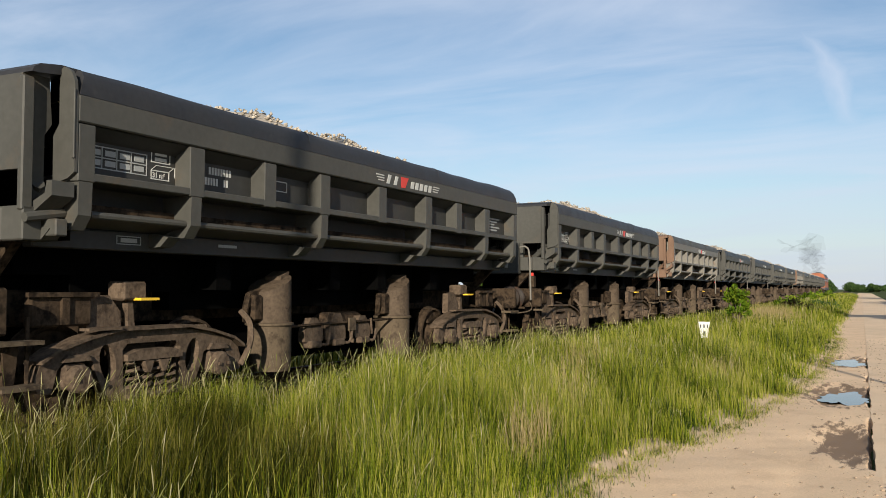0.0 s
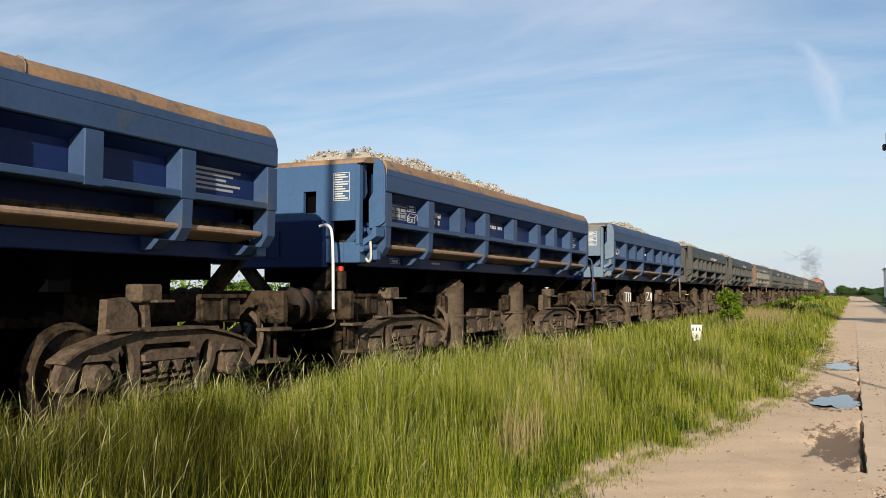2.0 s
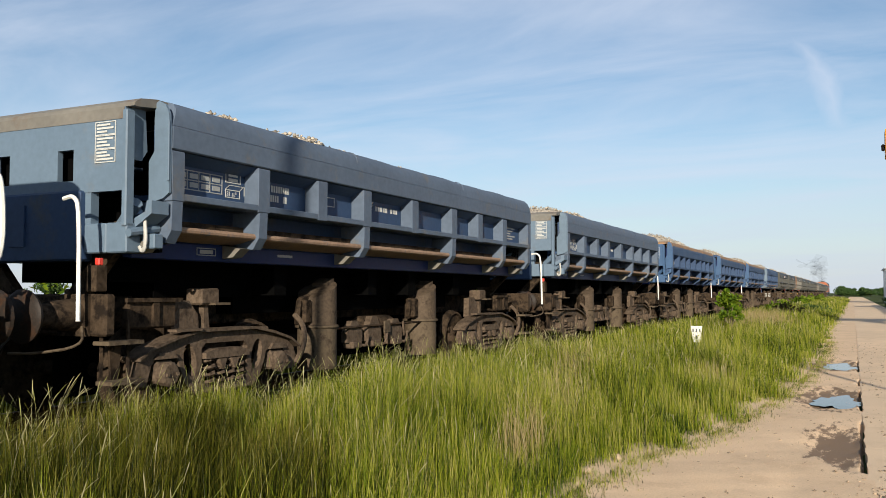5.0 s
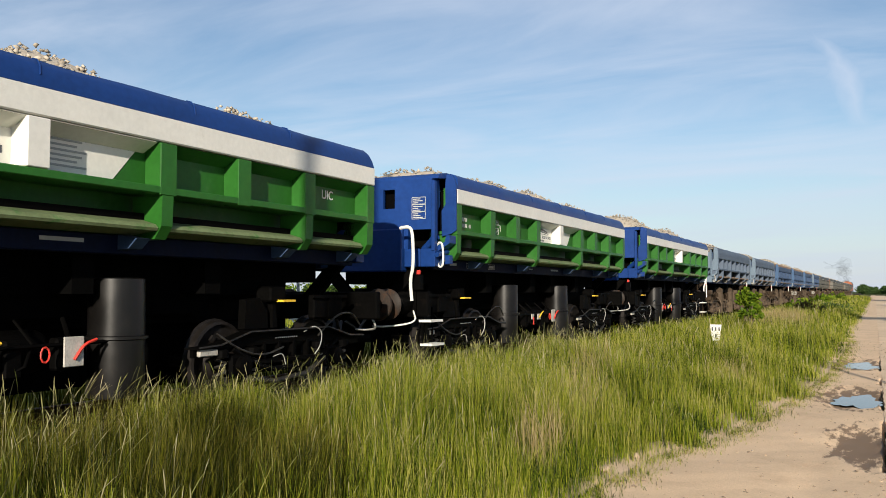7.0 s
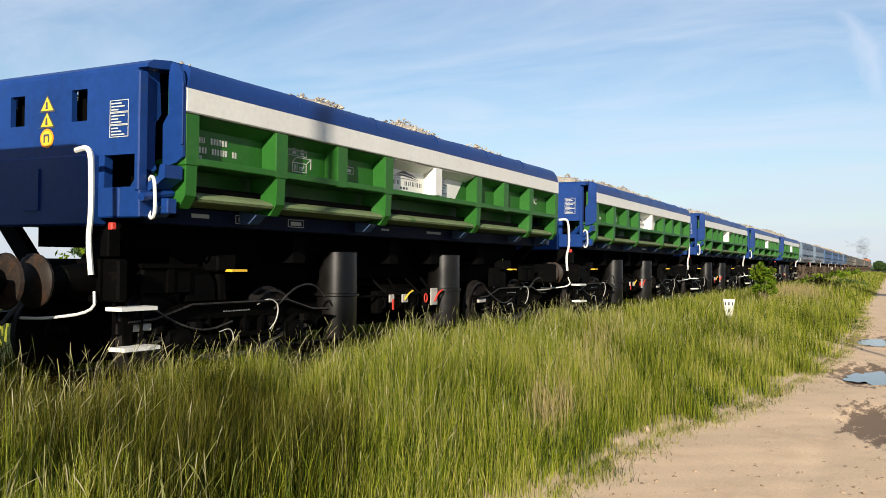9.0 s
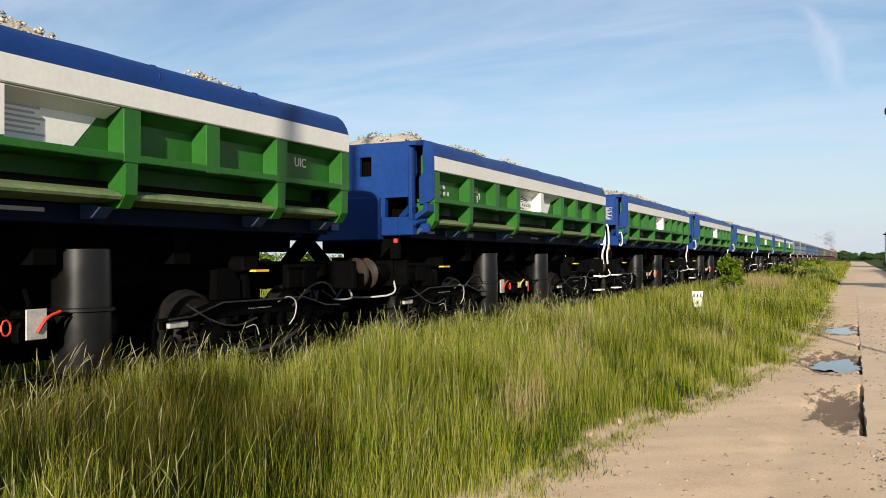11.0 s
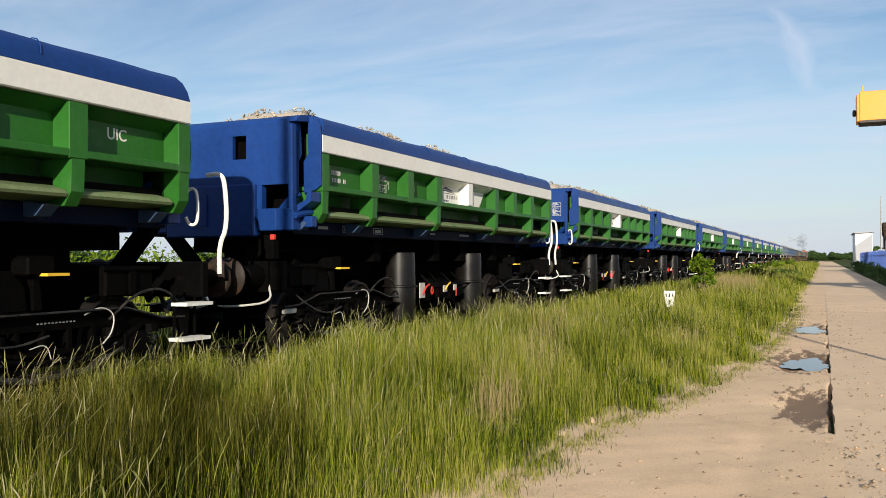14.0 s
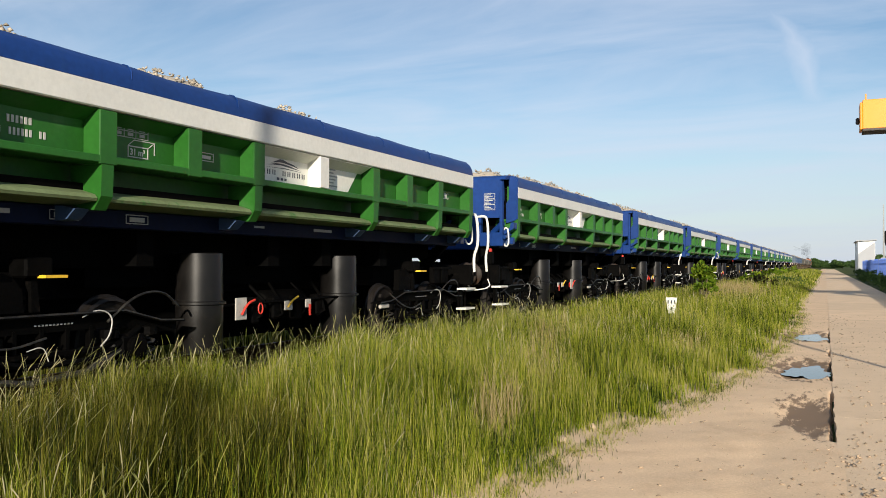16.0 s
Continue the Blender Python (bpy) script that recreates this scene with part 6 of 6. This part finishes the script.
            for k in range(5):
                prism(bm, [(0.78 + 0.14 * k, 2.665), (0.87 + 0.14 * k, 2.665), (0.9 + 0.14 * k, 2.765), (0.81 + 0.14 * k, 2.765)], "x", xb, xb + 0.004)
            part("emblem", bm, M["mark"], w)
            bm = bmesh.new(); prism(bm, [(0.5, 2.65), (0.62, 2.65), (0.72, 2.8), (0.5, 2.8)], "x", xb, xb + 0.004); part("emblem_stroke", bm, M["red"], w, "red stroke")
        else:
            bm = bmesh.new()
            for k in range(3):
                prism(bm, [(-1.15 + 0.02 * k, 2.34 + 0.05 * k), (-1.0 + 0.02 * k, 2.36 + 0.05 * k), (-0.94 + 0.02 * k, 2.41 + 0.05 * k), (-1.06 + 0.02 * k, 2.385 + 0.05 * k)], "x", x, x + 0.004)
            part("emblem", bm, M["mark"], w)
            bars(w, x, [(-0.86 + 0.075 * k + 0.03 * q, 2.385, 0.014, 0.065) for k in range(9) for q in (0, 1) if k != 5], M["mark"])
    load.parent = w
    return w


def recipe(frame_m, side, rib, band, edge, end, end_edge, sill, sole, lug, drum, step, seed, emblem="", tags=0, rail="bright_pipe"):
    return dict(frame=M[frame_m], under=M[frame_m], side=M[side], rib=M[rib], band=M[band], edge=M[edge], end=M[end], end_edge=M[end_edge], sill=M[sill], sole=M[sole],
                lug=M[lug], drum=M[drum], step=M[step], seed=seed, rail=M[rail], emblem=emblem, tags=tags, deep=emblem == "mark" and rail == "white")


OLD = "dark grey dump wagon heaped with crushed stone, rusty brown bogies"
NAVY = "navy blue dump wagon with rusty top edge, heaped with stone"
PALE = "pale dusty blue dump wagon heaped with crushed stone"
FRESH = "green, white and blue dump wagon heaped with stone, black bogies"
kinds = {
    "dark": wagon("old", OLD, recipe("chassis", "olive_dark", "olive", "olive", "dark_edge", "olive", "dark_edge", "olive", "olive_dark", "olive", "drum_old", "drum_old", 1, "red", rail="olive_pale"), heap_mesh(1, 0.46, [(-2.6, 0.9, 0.7), (-1.4, 1.3, 1.0), (0.4, 1.4, 0.95), (2.0, 1.2, 0.75)])),
    "dusty": wagon("old", OLD.replace("dark grey", "dusty brownish"), recipe("chassis", "olive_pale", "olive_pale", "olive_pale", "olive", "orange_end", "orange_end", "olive_pale", "olive", "olive_pale", "drum_old", "drum_old", 2, "red", rail="olive_pale"), heap_mesh(2, 0.4)),
    "navy": wagon("old", NAVY, recipe("chassis", "slate", "slate_pale", "slate_pale", "rusty_edge", "steel_blue", "rusty_edge", "rust_pipe", "slate", "slate_pale", "drum_old", "drum_old", 3, "mark", 0, "white"), heap_mesh(3, 0.5, [(-3.6, 1.2, 0.9), (-2.2, 1.4, 1.0), (-0.6, 1.5, 0.97), (1.0, 1.4, 0.93), (2.6, 1.1, 0.75)])),
    "pale": wagon("old", PALE, recipe("chassis", "slate", "slate_pale", "slate_pale", "slate_pale", "pale", "olive_pale", "rust_pipe", "slate", "olive_pale", "drum_old", "drum_old", 4, "mark", 3, "slate_pale"), heap_mesh(4, 0.52, [(-1.2, 1.0, 0.7), (0.4, 1.3, 1.0), (2.0, 1.2, 0.9)])),
    "pale_plain": wagon("old", PALE, recipe("chassis", "slate_pale", "pale_dust", "pale_dust", "pale_dust", "pale", "olive_pale", "rust_pipe", "slate", "olive_pale", "drum_old", "drum_old", 9, "mark", 0, "white"), heap_mesh(9, 0.4, [(-3.3, 1.2, 0.9), (-1.5, 1.5, 1.0), (0.9, 1.4, 0.8)])),
    "fresh": wagon("new", FRESH, recipe("black", "green", "green", "white", "royal", "royal", "royal", "green_dust", "sole_blue", "slate_pale", "drum_new", "white", 5), heap_mesh(5, 0.54, [(-4.0, 0.6, 0.62), (-1.65, 0.75, 0.8), (0.8, 0.75, 0.86), (3.5, 0.7, 0.76)])),
    "fresh_first": wagon("new", FRESH, recipe("black", "green", "green", "white", "royal", "royal", "royal", "green_dust", "sole_blue", "slate_pale", "drum_new", "white", 6), heap_mesh(6, 0.6, [(-3.4, 1.0, 0.95), (-2.2, 0.9, 0.85), (2.2, 0.9, 0.85)]), brake_end=1),
    "fresh_turned": wagon("new", FRESH, recipe("black", "green", "green", "white", "royal", "royal", "royal", "green_dust", "sole_blue", "slate_pale", "drum_new", "white", 6), heap_mesh(8, 0.5, [(-4.0, 0.65, 0.8), (-1.75, 0.7, 0.85), (0.75, 0.75, 0.82), (3.5, 0.6, 0.5)]), brake_end=1),
}
SMALL = ("hinge_lug", "lettering", "box_drawing", "hook", "grab_bar", "step_hanger", "red_cap", "lamp_bracket", "spring", "spring_cap", "valve", "plate", "lever_handle",
         "brake_hose", "coupling", "opening_back", "paint_scrawl", "drum_bracket", "corner_back", "end_stay", "flange", "end_return", "brake_hanger", "step_plate", "bolster_end", "spring_seat", "emblem_stroke", "control_rod", "air_tank", "yellow_strip")


def spare(w):
    """A far wagon at the head of the train, never near: its smallest fittings are left off."""
    for o in list(w.children_recursive):
        if o.name.split(".")[0] in SMALL:
            bpy.data.objects.remove(o)
    return w


kinds["navy_dark"] = wagon("old", NAVY, recipe("chassis", "slate", "slate_pale", "slate_pale", "rusty_edge", "steel_blue", "slate_pale", "rust_pipe", "slate", "slate_pale", "drum_old", "drum_old", 7, "mark", 5, "white"), heap_mesh(7, 0.52, [(-3.0, 1.2, 0.9), (-0.8, 1.5, 1.0), (1.4, 1.2, 0.8)]))
kinds["far_dark"] = spare(copy_thing(kinds["dark"], pose(0, 0, 0)))
kinds["far_dusty"] = spare(copy_thing(kinds["dusty"], pose(0, 0, 0)))
ORDER = {0: "dark", 1: "pale", 2: "navy", 3: "navy_dark", 4: "navy", 5: "pale_plain", 6: "pale_plain"}
FIRST, LAST = -12, 20
used, train = set(), []
for n in range(FIRST, LAST + 1):
    if n in ORDER:
        k = ORDER[n]
    elif n < 0:
        k = {-1: "dark", -2: "dusty", -3: "dark"}.get(n, "far_dusty" if n == -7 else "far_dark")
    else:
        k = "fresh_first" if n == 7 else "fresh_turned" if n in (13, 15, 17, 18, 20) else "fresh"
    at = pose(TRACK_X, 10.19 - WAGON * n, RAIL_Z)
    if k in used:
        ob = copy_thing(kinds[k], at)
    else:
        ob = kinds[k]
        ob.matrix_basis = at
        used.add(k)
    train.append(ob)


def locomotive():
    """Heavy orange diesel: long hood, raised cab with windows, roof with exhaust, two bogies."""
    ob = thing("locomotive", (TRACK_X, 10.19 - WAGON * FIRST + 15.6, RAIL_Z), "orange diesel locomotive with a dark roof pulling the wagons", "locomotive")
    bm = bmesh.new(); bx(bm, -1.45, 1.45, -8.6, 8.6, 1.05, 1.5, 0.05); part("underframe", bm, M["loco_dark"], ob)
    bm = bmesh.new(); prism(bm, [(-1.4, 1.5), (1.4, 1.5), (1.4, 3.3), (1.1, 3.85), (0.5, 4.05), (-0.5, 4.05), (-1.1, 3.85), (-1.4, 3.3)], "y", -8.3, 8.3); part("body", bm, M["loco"], ob)
    bm = bmesh.new(); prism(bm, [(-1.42, 3.3), (1.42, 3.3), (1.12, 3.9), (0.5, 4.1), (-0.5, 4.1), (-1.12, 3.9)], "y", -8.2, 8.2); part("roof", bm, M["loco_dark"], ob)
    bm = bmesh.new(); bx(bm, -0.4, 0.4, -1.2, 0.2, 4.1, 4.4, 0.05); part("exhaust", bm, M["loco_dark"], ob)
    for e in (-1, 1):
        for x in (-0.65, 0.65):
            bm = bmesh.new(); bx(bm, x - 0.5, x + 0.5, e * 8.31, e * 8.34, 2.6, 3.25, 0.02); part("window", bm, M["glass"], ob)
        for y in (-3.2, -1.0, 1.0, 3.2, 7.2, -7.2):
            bm = bmesh.new(); bx(bm, e * 1.405, e * 1.43, y - 0.45, y + 0.45, 2.55, 3.1, 0.02); part("window", bm, M["glass"], ob)
        bm = bmesh.new(); bx(bm, -1.1, 1.1, e * 4.6 - 2.2, e * 4.6 + 2.2, 0.35, 1.0, 0.05)
        for q in (-1.8, 0, 1.8):
            for s in (-1, 1):
                lathe(bm, [(0.5, 0.66), (0.52, 0.68), (0.5, 0.8), (0.2, 0.82)], 20, Matrix.Translation((0, e * 4.6 + q, 0.5)) @ Matrix.Rotation(s * math.pi / 2, 4, "Y"))
        part("bogie", bm, M["loco_dark"], ob)
        for x in (-0.875, 0.875):
            bm = bmesh.new(); lathe(bm, [(0.12, 0.0), (0.12, 0.4), (0.24, 0.45), (0.24, 0.5), (0.02, 0.52)], 14, Matrix.Translation((x, e * 8.6, 1.05)) @ Matrix.Rotation(-e * math.pi / 2, 4, "X")); part("buffer", bm, M["loco_dark"], ob)
    return ob


engine = locomotive()


def smoke_puff(seed, at, size):
    """A ragged, nearly clear lump of exhaust smoke."""
    bm = bmesh.new()
    r = random.Random(seed)
    for k in range(13):
        q = size * r.uniform(0.35, 0.9)
        c = Vector((r.gauss(0, 0.6), r.gauss(0, 1.6), r.gauss(0, 0.5))) * size
        turn = Matrix.Rotation(r.uniform(0, math.tau), 3, "X") @ Matrix.Rotation(r.uniform(0, math.tau), 3, "Z") @ Matrix.Rotation(r.uniform(0, math.tau), 3, "Y")
        ring = [bm.verts.new(c + turn @ Vector((q * r.uniform(0.6, 1.2) * math.cos(a * math.tau / 12), q * r.uniform(0.6, 1.2) * math.sin(a * math.tau / 12), q * r.uniform(-0.2, 0.2)))) for a in range(12)]
        middle = bm.verts.new(c)
        for a in range(12):
            bm.faces.new((middle, ring[a], ring[(a + 1) % 12]))
    ob = smooth(part("exhaust_smoke", bm, M["smoke"]), 180)
    ob.location = at
    ob.visible_shadow = False
    return tagged(ob, "thin dark diesel exhaust smoke drifting over the locomotive", "smoke", "puffs of exhaust smoke")


stack = Vector((TRACK_X, 10.19 - WAGON * FIRST + 15.6, RAIL_Z + 4.6))
puffs = [(smoke_puff(k, stack + Vector((-0.9 * k - 0.2, -7.0 * k, 0.8 + 0.9 * k)), 1.0 + 0.8 * k)) for k in range(3)]


# ---- what moves ----
ROLLED = [(0, -0.02), (0.5, 7.63), (1, 15.14), (1.5, 22.86), (2, 30.55), (2.5, 38.53), (3, 45.88), (4.2, 64.42), (5.5, 84.60), (6, 92.36),
          (6.5, 100.17), (7, 107.98), (7.5, 115.72), (8, 123.68), (8.5, 131.44), (9, 139.69), (9.5, 147.23), (10.7, 166.18), (12, 186.87), (12.5, 195.32), (13, 202.65),
          (13.5, 210.84), (14, 218.82), (14.5, 226.93), (15, 234.96), (15.5, 242.92), (16, 251.61)]   # seconds, metres gone


def rolled(t):
    """How far the train has gone since the start, in metres."""
    return float(np.interp(t, [r[0] for r in ROLLED], [r[1] for r in ROLLED]))


def motions():
    for ob in train + [engine] + puffs:
        m0 = ob.matrix_basis.copy()
        walk(ob, [(t, Matrix.Translation((0, gone, 0)) @ m0) for t, gone in ROLLED])
    # wheels turn with the way rolled; wheels in the same place on their bogie share one action
    turn = [k / FPS for k in range(16 * FPS + 1)]
    shared = {}
    for ob in train:
        for b in ob.children:
            for wheels in b.children:
                if wheels.name.split(".")[0] != "wheelset":
                    continue
                key = wheels.location.y > 0
                if key not in shared:
                    y = wheels.location.y
                    walk(wheels, [(t, pose(0, y, 0.46, -math.degrees(rolled(t) / 0.46))) for t in turn])
                    shared[key] = (wheels.animation_data.action, wheels.animation_data.action_slot)
                else:
                    wheels.rotation_mode = "QUATERNION"
                    data = wheels.animation_data_create()
                    data.action, data.action_slot = shared[key]


motions()
